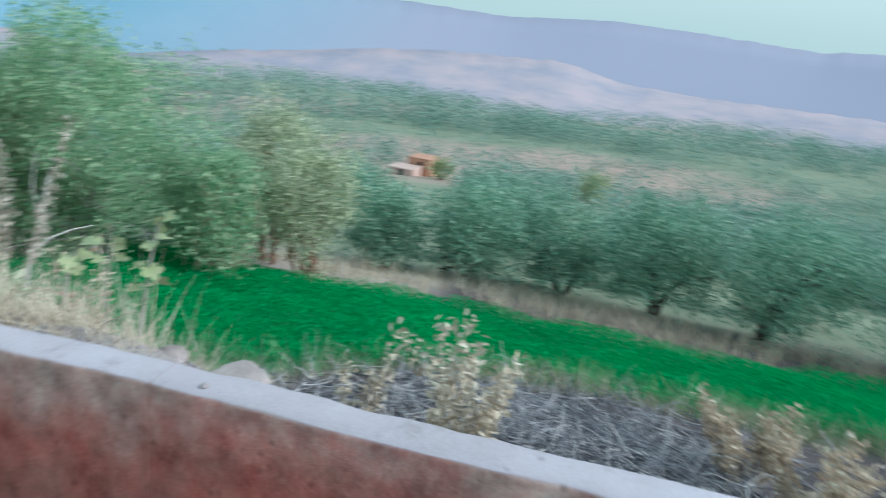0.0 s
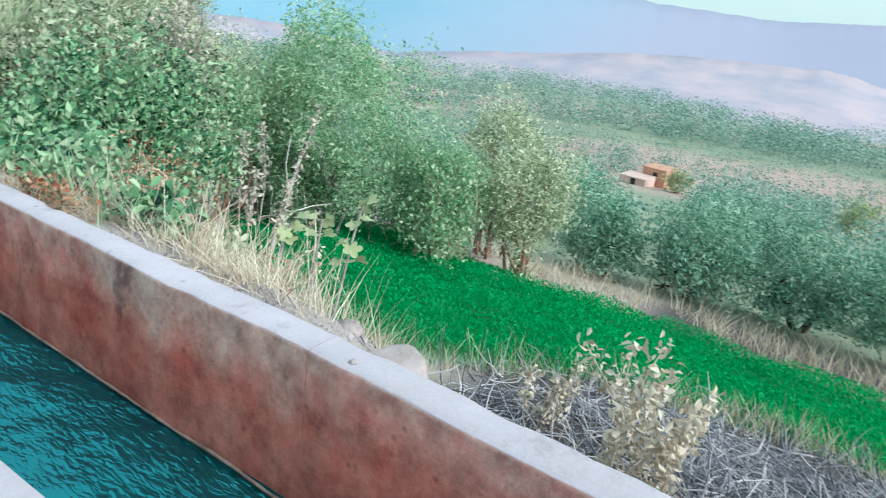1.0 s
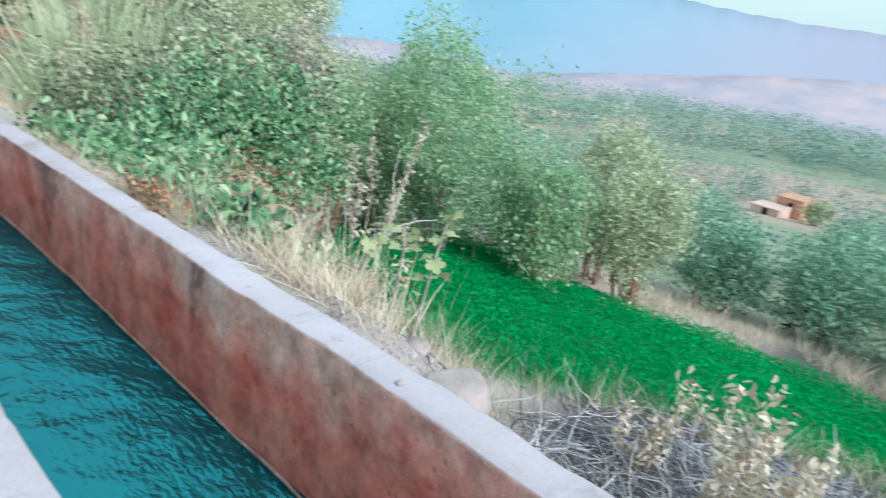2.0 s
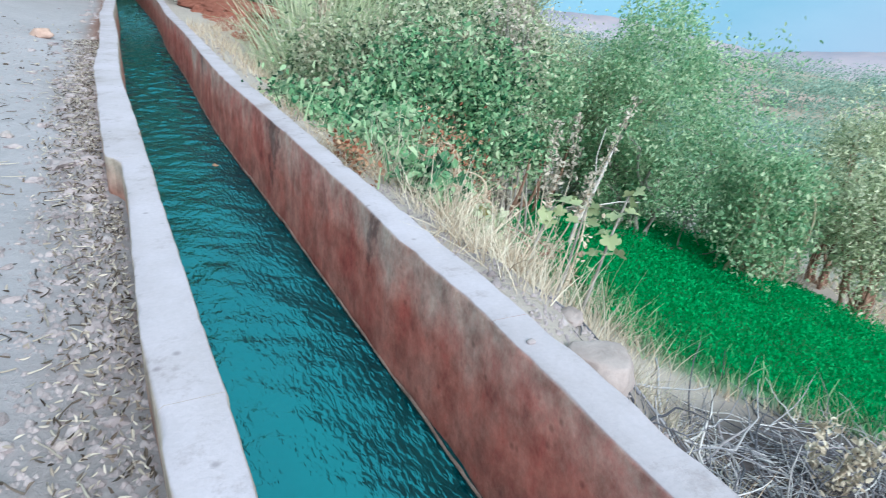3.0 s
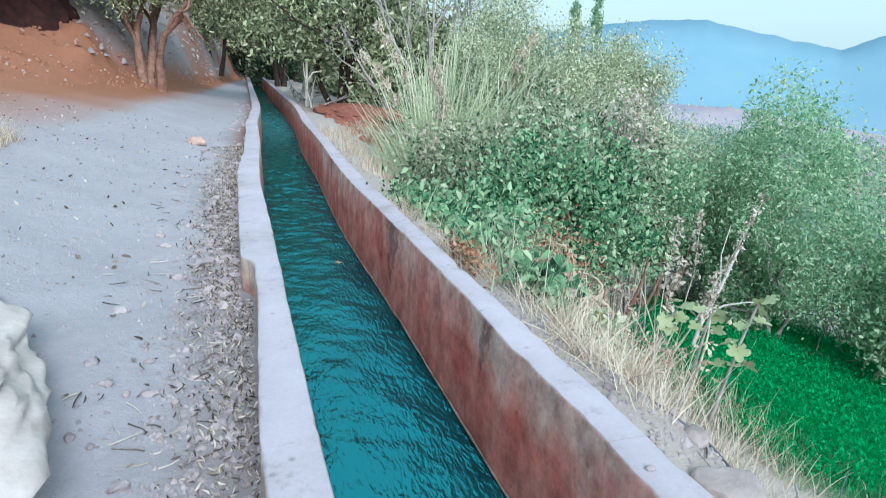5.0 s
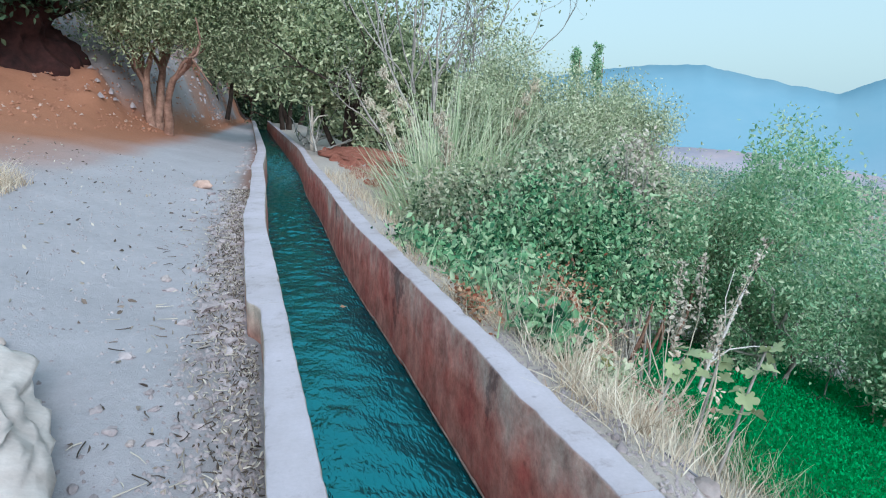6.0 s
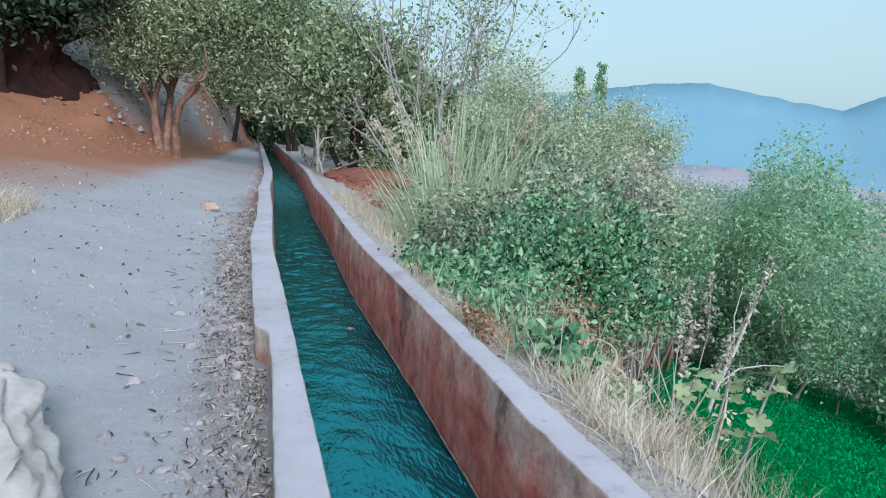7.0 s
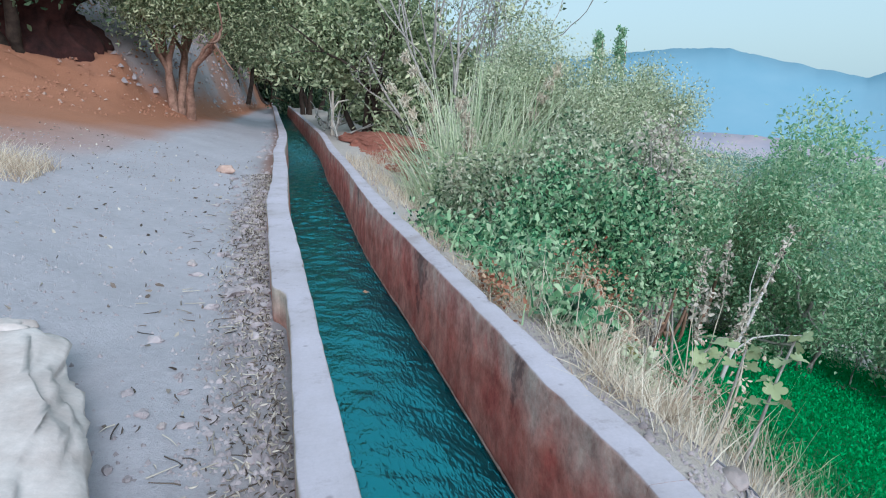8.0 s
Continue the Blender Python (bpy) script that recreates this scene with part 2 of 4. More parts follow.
def thing(name, at, label, category, group="", kind=""):
    ob = new(name)
    ob.location = at
    ob.empty_display_size = 0.1
    return tagged(ob, label, category, group, kind)


def unit(v):
    return v / np.maximum(np.linalg.norm(v, axis=-1, keepdims=True), 1e-9)


def leaf_mesh(name, centres, size, mat, long=1.9, aim=None, sway=1.0, spread=0.35, coarse=False):
    """Small folded leaves; aim: a direction that they tend to point along."""
    centres = np.asarray(centres, float)
    k = len(centres)
    d = rng.normal(size=(k, 3)) * sway
    if aim is not None:
        d = d + aim
    d = unit(d)
    w = unit(np.cross(d, rng.normal(size=(k, 3))))
    up = np.cross(d, w)
    s = size * rng.uniform(1 - spread, 1 + spread, (k, 1))
    a, b_, c_ = d * s * 0.5, w * s / long * 0.5, up * s * 0.12
    if coarse:
        v = np.stack([centres - a, centres + b_ + c_, centres + a, centres - b_ + c_], 1).reshape(-1, 3)
        return mesh_of(name, v, np.arange(4 * k).reshape(-1, 4), mat)
    v = np.stack([centres - a, centres + b_ - a * 0.35 + c_, centres + b_ * 0.75 + a * 0.4 + c_ * 0.5, centres + a - c_ * 0.8,
                  centres - b_ * 0.75 + a * 0.4 + c_ * 0.5, centres - b_ - a * 0.35 + c_], 1).reshape(-1, 3)
    q = (np.arange(k)[:, None, None] * 6 + np.array([(0, 1, 2, 3), (0, 3, 4, 5)])[None]).reshape(-1, 4)
    return mesh_of(name, v, q, mat)


def blade_mesh(name, roots, tips, width, mat, droop=0.2, steps=4):
    """Bent tapering blades from roots towards tips."""
    roots, tips = np.asarray(roots, float), np.asarray(tips, float)
    k = len(roots)
    side = unit(np.cross(tips - roots, rng.normal(size=(k, 3)))) * np.asarray(width).reshape(-1, 1) / 2
    out = (tips - roots) * [1, 1, 0]
    rows = []
    for i in range(steps):
        f = i / (steps - 1)
        p = roots + (tips - roots) * f + out * droop * (f * f - f) - np.array([0, 0, 1.0]) * droop * f * f * np.linalg.norm(tips - roots, axis=1)[:, None] * 0.5
        t = 1 - 0.92 * f
        rows += [p - side * t, p + side * t]
    v = np.stack(rows, 1).reshape(-1, 3)
    base = np.arange(k)[:, None] * 2 * steps
    q = np.concatenate([base + np.array([2 * i, 2 * i + 1, 2 * i + 3, 2 * i + 2]) for i in range(steps - 1)], 0)
    return mesh_of(name, v, q, mat)


def tube_mesh(name, lines, mat, sides=6):
    """Tapered tubes: lines of (points, radii)."""
    vs, fs, base = [], [], 0
    ang = np.arange(sides) * 2 * np.pi / sides
    for pts, rad in lines:
        pts, rad = np.asarray(pts, float), np.asarray(rad, float)
        t = unit(np.gradient(pts, axis=0))
        ref = np.where(np.abs(t[:, 2:]) > 0.9, [[1.0, 0, 0]], [[0, 0, 1.0]])
        u = unit(np.cross(t, ref))
        w = np.cross(t, u)
        ring = pts[:, None] + rad[:, None, None] * (np.cos(ang)[None, :, None] * u[:, None] + np.sin(ang)[None, :, None] * w[:, None])
        vs.append(ring.reshape(-1, 3))
        k = len(pts)
        i, j = np.meshgrid(np.arange(k - 1), np.arange(sides), indexing="ij")
        a = base + i * sides + j
        b_ = base + i * sides + (j + 1) % sides
        fs.append(np.stack([a, b_, b_ + sides, a + sides], -1).reshape(-1, 4))
        base += k * sides
    return mesh_of(name, np.concatenate(vs), np.concatenate(fs), mat, True)


def wander(start, aim, length, steps, wild, lift=0.0):
    p, d = [np.array(start, float)], unit(np.array(aim, float))
    for _ in range(steps):
        d = unit(d + rng.normal(size=3) * wild + [0, 0, lift])
        p.append(p[-1] + d * length / steps)
    return np.array(p)


def limbs(base, height, trunks, radius, spread, wild=0.18, depth=2, start=0.3):
    """Trunks with boughs and twigs. Returns the lines and the tips."""
    lines, tips = [], []

    def grow(p, d, ln, r, left):
        pts = wander(p, d, ln, 6, wild, 0.06)
        lines.append((pts, np.linspace(r, r * 0.45, 7)))
        if left == 0:
            tips.append(pts[-1])
            tips.append(pts[4])
            return
        for _ in range(rng.integers(2, 5)):
            i = rng.integers(3, 7)
            out = unit(pts[i] - pts[i - 1] + rng.normal(size=3) * spread * 0.8)
            grow(pts[i], out, ln * rng.uniform(0.5, 0.75), r * 0.5, left - 1)

    for _ in range(trunks):
        a = rng.uniform(0, 2 * np.pi)
        d = np.array([math.cos(a) * spread, math.sin(a) * spread, 1.0])
        grow(np.array(base) + [math.cos(a) * radius * 1.5, math.sin(a) * radius * 1.5, -0.1], d, height * rng.uniform(0.45, 0.6), radius, depth)
    return lines, np.array(tips)


def clumps(centre, radii, count, shell=0.55):
    """Centres of leaf clumps, in an uneven crown."""
    d = unit(rng.normal(size=(count, 3)))
    r = rng.uniform(shell, 1.0, (count, 1)) ** 0.7
    lump = np.array([0.75 + 0.5 * noise.noise(Vector(v) * 1.7 + Vector(centre)) for v in d])[:, None]
    return np.asarray(centre) + d * r * lump * np.asarray(radii) * 1.12


def around(centres, per, reach):
    c = np.repeat(np.asarray(centres), per, 0)
    return c + rng.normal(size=c.shape) * reach

# ---------------- the ground ----------------


def smooth(a, b_, v):
    t = np.clip((np.asarray(v, float) - a) / (b_ - a), 0, 1)
    return t * t * (3 - 2 * t)


def drift(y):
    """How far the channel bends to the side along its way."""
    y = np.asarray(y, float)
    way = [4.5, 6.6, 8, 9.7, 11, 13.3, 15, 18, 20, 45], [0, -0.035, 0, 0.06, 0.08, 0.1, 0.19, 0.29, 0.3, 0.4]
    return sum(np.interp(y + d, *way) for d in (-0.6, -0.3, 0, 0.3, 0.6)) / 5


def foot(x):
    """Where the hillside begins behind the path."""
    return np.interp(x, [-60, -8, -5.4, -4, -2.5, -1.33, -0.5, 0.5], [8, 16, 17.6, 18.3, 22.5, 34, 52, 62])


def soft(v, k):
    return np.logaddexp(0, np.clip(np.asarray(v, float) / k, -60, 60)) * k


def wave(x, y, s, seed=0.0):
    return np.sin(x * s + 1.3 * np.sin(y * s * 0.7 + seed)) * np.cos(y * s * 0.9 + 1.1 * np.sin(x * s * 0.6 + seed * 2))


def ground_z(x, y):
    x, y = np.asarray(x, float), np.asarray(y, float)
    u = x - drift(y)
    left = -0.2 + 0.2 * soft(-u - 0.6, 0.25) * (1 - smooth(9, 40, -u) * 0.6) + 0.025 * wave(x, y, 1.7) + 0.012 * wave(x, y, 5.1, 2)
    rise = soft(y - foot(np.minimum(x, 0.5)), 0.8) * smooth(0.4, -4.5, u)
    left = left + 14 * (1 - np.exp(-0.42 * rise / 14)) + (0.2 * wave(x, y, 0.9, 1) + 0.1 * wave(x, y, 2.3, 2) + 0.07 * wave(x, y, 5.0, 3) + 0.04 * wave(x, y, 8.5, 5)) * smooth(0, 2, rise)
    u = u + 0.33 * smooth(2.1, 1.2, y) * smooth(1.15, 1.35, u)
    ledge = 1.6 * smooth(9.5, 15, y) * smooth(8, 3.5, u)
    right = np.interp(np.maximum(u - ledge, np.minimum(u, 1.3)), [1.0, 1.45, 1.8, 3.3, 4.4, 10.5, 18, 85, 200, 330, 900, 3600], [-0.12, -0.15, -0.42, -2.15, -2.5, -3.95, -5.8, -20.2, -27, -43, -125, -480])
    right = right + 0.05 * wave(x, y, 2.1, 3) * smooth(1.2, 2.5, u) + 0.4 * wave(x, y, 0.11, 1) * smooth(12, 40, u) + 1.6 * wave(x, y, 0.022, 2) * smooth(110, 220, u)
    z = np.where(u < 0.55, left, right)
    bed = (u > 0.1) & (u < 1.07) & (y > -8) & (y < 64)
    return np.where(bed, -0.95, z)


def near_edge(y):
    """Across: where the crop begins."""
    return np.interp(y, [-9, -0.7, 1.0, 2.2, 3.1, 4.1, 12], [7.2, 7.3, 7.2, 6.5, 5.6, 4.8, 4.8])


def spaced(stops):
    out = []
    for (a, step), (b_, _) in zip(stops, stops[1:]):
        out += list(np.arange(a, b_ - step * 0.4, step))
    return np.array(out + [stops[-1][0]])


us = np.concatenate([spaced([(-900, 90), (-180, 15), (-40, 3), (-12, 0.8), (-5, 0.2), (-2.2, 0.08), (0.06, 1)]), [0.08, 0.12, 0.6, 1.05],
                     spaced([(1.08, 0.1), (5, 0.25), (13, 0.8), (40, 4), (120, 14), (400, 70), (1200, 300), (3600, 1)])])
ys = spaced([(-1500, 150), (-300, 30), (-60, 5), (-8, 0.5), (-1, 0.09), (9, 0.22), (24, 0.6), (64, 3), (160, 14), (420, 70), (1200, 300), (3600, 1)])
Y, U = np.meshgrid(ys, us, indexing="ij")
X = U + drift(Y)
Z = ground_z(X, Y)
rows_, cols = Y.shape
idx = np.arange(rows_ * cols).reshape(rows_, cols)
quads = np.stack([idx[:-1, :-1], idx[:-1, 1:], idx[1:, 1:], idx[1:, :-1]], -1).reshape(-1, 4)
me = mesh_of("ground", np.stack([X, Y, Z], -1).reshape(-1, 3), quads, M_GROUND, True)

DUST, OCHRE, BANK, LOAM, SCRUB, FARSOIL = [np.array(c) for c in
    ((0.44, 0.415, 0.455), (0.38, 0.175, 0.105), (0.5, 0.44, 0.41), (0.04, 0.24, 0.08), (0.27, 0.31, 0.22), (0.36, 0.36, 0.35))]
hill = smooth(-14.0, -3.0, Y - foot(np.minimum(X, 0.5)) + 1.2 * wave(X, Y, 1.3)) * smooth(0.6, -0.2, U - 0.012 * Y)
stony = smooth(-0.7, 0.1, wave(X, Y, 0.35, 4) + 0.4 * wave(X, Y, 1.1, 2)) * smooth(1.0, 4.0, Y - foot(np.minimum(X, 0.5)))
soil = DUST + (OCHRE - DUST) * hill[..., None]
soil = soil + (np.array((0.36, 0.32, 0.33)) - soil) * stony[..., None]
in_field = smooth(-0.4, 0.3, U - near_edge(Y)) * smooth(11.0, 10.2, U) * smooth(11, 9.5, Y)
# Soil darkened under the brush pile, for the shade between its twigs.
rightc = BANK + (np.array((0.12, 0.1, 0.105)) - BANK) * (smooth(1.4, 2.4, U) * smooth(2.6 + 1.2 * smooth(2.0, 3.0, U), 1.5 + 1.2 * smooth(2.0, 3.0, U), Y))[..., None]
rightc = rightc + (LOAM - rightc) * in_field[..., None]
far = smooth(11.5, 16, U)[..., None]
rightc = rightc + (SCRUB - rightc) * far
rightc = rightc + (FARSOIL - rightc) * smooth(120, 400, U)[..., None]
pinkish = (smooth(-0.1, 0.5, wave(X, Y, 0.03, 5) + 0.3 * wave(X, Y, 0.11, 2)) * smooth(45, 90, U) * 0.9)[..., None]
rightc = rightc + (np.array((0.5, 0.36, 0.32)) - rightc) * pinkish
along = (smooth(-0.52, -0.2, U + 0.1 * wave(X, Y, 2.3, 1)) * smooth(24, 10, Y))[..., None]
soil = soil + (np.array((0.345, 0.315, 0.33)) - soil) * along
damp = (smooth(-0.3, -0.1, U + 0.04 * wave(X, Y, 3.1, 2)) * smooth(5, 8, Y) * smooth(26, 18, Y))[..., None]
soil = soil + (np.array((0.28, 0.15, 0.115)) - soil) * damp * 0.8
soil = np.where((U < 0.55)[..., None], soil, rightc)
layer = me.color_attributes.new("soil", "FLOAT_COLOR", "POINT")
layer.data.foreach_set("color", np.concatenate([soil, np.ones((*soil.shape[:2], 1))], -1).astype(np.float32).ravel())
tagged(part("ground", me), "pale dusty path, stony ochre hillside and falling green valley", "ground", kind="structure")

# ---------------- the channel ----------------


def wall_section(name, y0, y1, inner, outer, top, low_in, low_out, mat, parent, lean=0.0):
    """One poured length of channel wall with worn, uneven edges. inner, outer: across at the top, as functions of y."""
    yy = np.append(np.arange(y0 + 0.0008, y1 - 0.03, 0.06 if y0 < 9 else 0.25), y1 - 0.0008)
    s = 1 if inner(0) < outer(0) else -1
    near = 1 if y0 < 9 else 0.3
    prof = []
    for y in yy:
        a, c, d = inner(y), outer(y), drift(y)
        j = [noise.noise(Vector((y * f, k * 7.3 + a, s))) for k, f in enumerate((3.0, 3.0, 9.0, 9.0, 1.2, 2.0))]
        chip = 0.03 * max(0.0, noise.noise(Vector((y * 6, 3.3, s))) - 0.08)
        nick = 0.03 * max(0.0, noise.noise(Vector((y * 8.5, 6.1, s * 2))) - 0.22)
        t = top + 0.006 * j[4]
        a1, c1 = a + near * (0.005 * j[0] + 0.004 * j[2] + s * nick), c + near * 0.007 * j[1]
        e = s * (0.007 + 0.005 * j[2])
        f = s * (0.008 + 0.006 * j[3] + chip)
        prof.append([(a1 - s * lean * 1.0, low_in), (a1 - s * (lean * 0.55 + 0.004 * j[5]), low_in + 0.35), (a1 - s * 0.002, t - 0.016 - nick), (a1 + e * 0.35, t - 0.004 - nick * 0.5), (a1 + e, t),
                     ((a1 + c1) / 2, t + 0.004 * j[5]), (c1 - f, t - 0.002), (c1 - f * 0.3, t - 0.006 - chip * 0.5), (c1, t - 0.02 - chip), (c1 + s * 0.01, low_out)])
        prof[-1] = [(x + d, y, z) for x, z in prof[-1]]
    k = len(prof[0])
    v = np.array(prof).reshape(-1, 3)
    i, jx = np.meshgrid(np.arange(len(yy) - 1), np.arange(k), indexing="ij")
    a, b_ = i * k + jx, i * k + (jx + 1) % k
    f4 = np.stack([a, b_, b_ + k, a + k], -1).reshape(-1, 4).tolist()
    f4 += [list(range(k)), list(range(len(v) - k, len(v)))[::-1]]
    me = mesh_of(name, v, f4, mat, True)
    ob = part(name, me, parent)
    bm = bmesh.new()
    bm.from_mesh(me)
    bmesh.ops.recalc_face_normals(bm, faces=bm.faces)
    for f in bm.faces:
        f.smooth = len(f.verts) == 4
    bmesh.ops.split_edges(bm, edges=[e for e in bm.edges if any(len(f.verts) > 4 for f in e.link_faces)])
    bm.to_mesh(me)
    bm.free()
    return ob


right_wall = thing("wall_right", (0, 0, 0), "weathered concrete channel wall stained red-brown inside", "wall", kind="structure")
cuts = [-6, -1.9, 1.56, 4.62, 8.4, 12, 16, 21, 27, 34, 43, 52, 62]
for y0, y1 in zip(cuts, cuts[1:]):
    wall_section("wall_section", y0, y1, lambda y: float(np.interp(y, [0.5, 1.4, 1.75, 2.3, 2.9, 4.4, 6], [0.998, 1.015, 1.028, 1.0, 1.014, 0.998, 0.995])), lambda y: 1.155 + 0.012 * math.sin(y * 1.1 + 0.4) - 0.02 * float(smooth(1.2, 0.6, y)),
                 0.0, -1.0, -0.6, M_WALL, right_wall, 0.075)
left_wall = thing("wall_left", (0, 0, 0), "pale worn concrete channel wall beside the path", "wall", kind="structure")
cuts = [-6, -1.5, 1.49, 3.86, 7.6, 11, 15, 20, 26, 33, 42, 52, 62]
for y0, y1 in zip(cuts, cuts[1:]):
    wall_section("wall_section", y0, y1, lambda y: float(np.interp(y, [1.5, 3.0, 4.2, 7, 9], [0.19, 0.17, 0.166, 0.168, 0.165])), lambda y: 0.02 - 0.068 * float(smooth(3.78, 3.95, y)) + 0.008 * math.sin(y * 2.3), 0.0, -1.0, -0.6, M_WALL_L, left_wall, 0.02)

yy = spaced([(-5.9, 0.035), (14, 0.12), (40, 0.5)])
crust = np.array([(noise.noise(Vector((y * 2.3, 5.1, 0))), noise.noise(Vector((y * 11, 1.7, 2))), noise.noise(Vector((y * 27, 8.2, 4)))) for y in yy])
line = np.stack([0.958 + drift(yy) + 0.004 * crust[:, 0], yy, -0.603 + 0.009 * crust[:, 0] + 0.006 * crust[:, 1]], -1)
part("silt_crust", tube_mesh("silt_crust", [(line, 0.006 + 0.004 * crust[:, 1] + 0.003 * crust[:, 2])], M_SILT, 6), right_wall, "pale crumbling silt line at the waterline")

yy = spaced([(-6, 0.2), (-1, 0.025), (30, 0.2), (62, 1)])
xx = np.linspace(0.1, 1.06, 40)
A, B = np.meshgrid(yy, xx, indexing="ij")
relief = 0.006 * wave(B * 1.6, A, 5.5, 1) + 0.0035 * wave(B * 1.2 + A * 0.5, A, 15, 2) + 0.0016 * wave(B + A * 0.4, A * 0.8, 34, 4)
chop = smooth(3.5, 11, A)
relief = relief + chop * (0.01 * wave(B * 0.7 + A * 0.3, A, 13, 3) + 0.007 * wave(B * 0.9 - A * 0.4, A, 29, 5))
idx = np.arange(A.size).reshape(A.shape)
q = np.stack([idx[:-1, :-1], idx[:-1, 1:], idx[1:, 1:], idx[1:, :-1]], -1).reshape(-1, 4)
tagged(part("water", mesh_of("water", np.stack([B + drift(A), A, -0.62 + relief], -1).reshape(-1, 3), q, M_WATER, True)),
       "rippled teal water flowing in the irrigation channel", "water", kind="structure")

# ---------------- distance ----------------


def ridge(name, dist, crest, base, mat, label, depth):
    """A range of hills: foot, flank and crest lines with their own unevenness."""
    az = np.arange(crest[0][0], crest[-1][0], 0.25)
    el = np.interp(az, [c[0] for c in crest], [c[1] for c in crest])
    flank = np.convolve(np.pad(el, 14, mode="edge"), np.hanning(31)[1:-1] / np.hanning(31).sum(), mode="valid")
    el = el + np.array([0.12 * noise.noise(Vector((a * 0.8, dist, 0))) + 0.05 * noise.noise(Vector((a * 3, dist, 3))) for a in az])
    rows = []
    for k in range(6):
        f = k / 5
        d = dist + depth * f
        e = base + ((el if k == 5 else flank) - base) * f ** 0.8
        h = 1.15 + np.tan(np.radians(e)) * d
        rows.append(np.stack([np.sin(np.radians(az)) * d, np.cos(np.radians(az)) * d, h], -1))
    rows.append(rows[-1] * [1.1, 1.1, 1] - [0, 0, dist * 0.2])
    v = np.stack(rows, 0)
    idx = np.arange(v.shape[0] * v.shape[1]).reshape(v.shape[:2])
    q = np.stack([idx[:-1, :-1], idx[:-1, 1:], idx[1:, 1:], idx[1:, :-1]], -1).reshape(-1, 4)
    tagged(part(name, mesh_of(name, v.reshape(-1, 3), q, mat, True)), label, "mountains", kind="structure")


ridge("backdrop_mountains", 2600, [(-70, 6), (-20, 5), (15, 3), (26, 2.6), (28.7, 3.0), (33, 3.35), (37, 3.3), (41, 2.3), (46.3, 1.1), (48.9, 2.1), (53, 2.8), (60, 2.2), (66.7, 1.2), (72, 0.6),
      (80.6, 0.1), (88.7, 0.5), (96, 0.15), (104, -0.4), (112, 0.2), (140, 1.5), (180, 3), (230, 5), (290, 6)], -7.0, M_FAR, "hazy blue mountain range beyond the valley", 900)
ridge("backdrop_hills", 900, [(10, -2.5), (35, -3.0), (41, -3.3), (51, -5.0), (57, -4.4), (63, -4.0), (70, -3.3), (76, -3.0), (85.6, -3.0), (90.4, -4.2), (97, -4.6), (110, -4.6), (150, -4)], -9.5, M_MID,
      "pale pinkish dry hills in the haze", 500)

# ---------------- plants ----------------


def spot(x, y, sink=0.0):
    return np.array([x, y, float(ground_z(x, y)) - sink])


def bush(name, x, y, radii, top, mat, leaf, count, label, stems=10, bark=None, shell=0.45, group="", long=1.9, per=34, reach=0.13, loose=0.08, coarse=False):
    """A shrub: stems from one root and leaf clumps in an uneven crown."""
    root = spot(x, y)
    ob = thing(name, root, label, "shrub", group)
    centre = np.array([0, 0, top - radii[2] - root[2]])
    tips = clumps(centre, radii, max(6, count // per), shell)
    tips[:, 2] = np.maximum(tips[:, 2], ground_z(tips[:, 0] + x, tips[:, 1] + y) - root[2] + 0.04)
    for k in range(stems):
        goal = tips[rng.integers(len(tips))]
        a = rng.normal(size=3) * [0.18, 0.18, 0]
        mid = a * 2 + (goal - a) * 0.5 + rng.normal(size=3) * 0.12
        f = np.linspace(0, 1, 7)[:, None]
        part("stem", tube_mesh("stem", [((1 - f) ** 2 * a + 2 * f * (1 - f) * mid + f * f * goal, np.linspace(0.022, 0.005, 7) * (radii[2] + 0.4))], bark or M_BARK, 5), ob)
    pts = around(tips, per, reach)
    stray = around(clumps(centre, np.array(radii) * 1.04, max(3, int(len(tips) * loose)), 0.9), per // 2, reach * 1.0)
    part("foliage", leaf_mesh("foliage", np.concatenate([pts, stray]), leaf, mat, long, coarse=coarse), ob)
    return ob


def tree(name, x, y, height, crown, radii, mat, leaf, count, label, trunks=3, radius=0.16, spread=0.45, bark=None, category="tree", per=26, reach=0.3, shell=0.35, depth=2, long=2.2, group=""):
    """A tree: trunks, boughs and twigs, and a crown of leaf clumps round the twigs and in the crown. crown: its centre above the root."""
    root = spot(x, y, 0.05)
    ob = thing(name, root, label, category, group)
    lines, tips = limbs((0, 0, 0), height, trunks, radius, spread, depth=depth)
    part("trunk", tube_mesh("trunk", lines, bark or M_BARK, 7), ob)
    n_c = count // per
    cl = clumps(np.array(crown), radii, int(n_c * 0.75), shell)
    near = tips[((tips - np.array(crown)) / (np.array(radii) * 1.15)) @ np.ones(3) > -9]
    near = near[np.linalg.norm((near - np.array(crown)) / np.array(radii), axis=1) < 0.95]
    if len(near):
        cl = np.concatenate([cl, near[rng.integers(0, len(near), n_c - len(cl))]])
    part("crown", leaf_mesh("crown", around(cl, per, reach), leaf, mat, long), ob)
    return ob


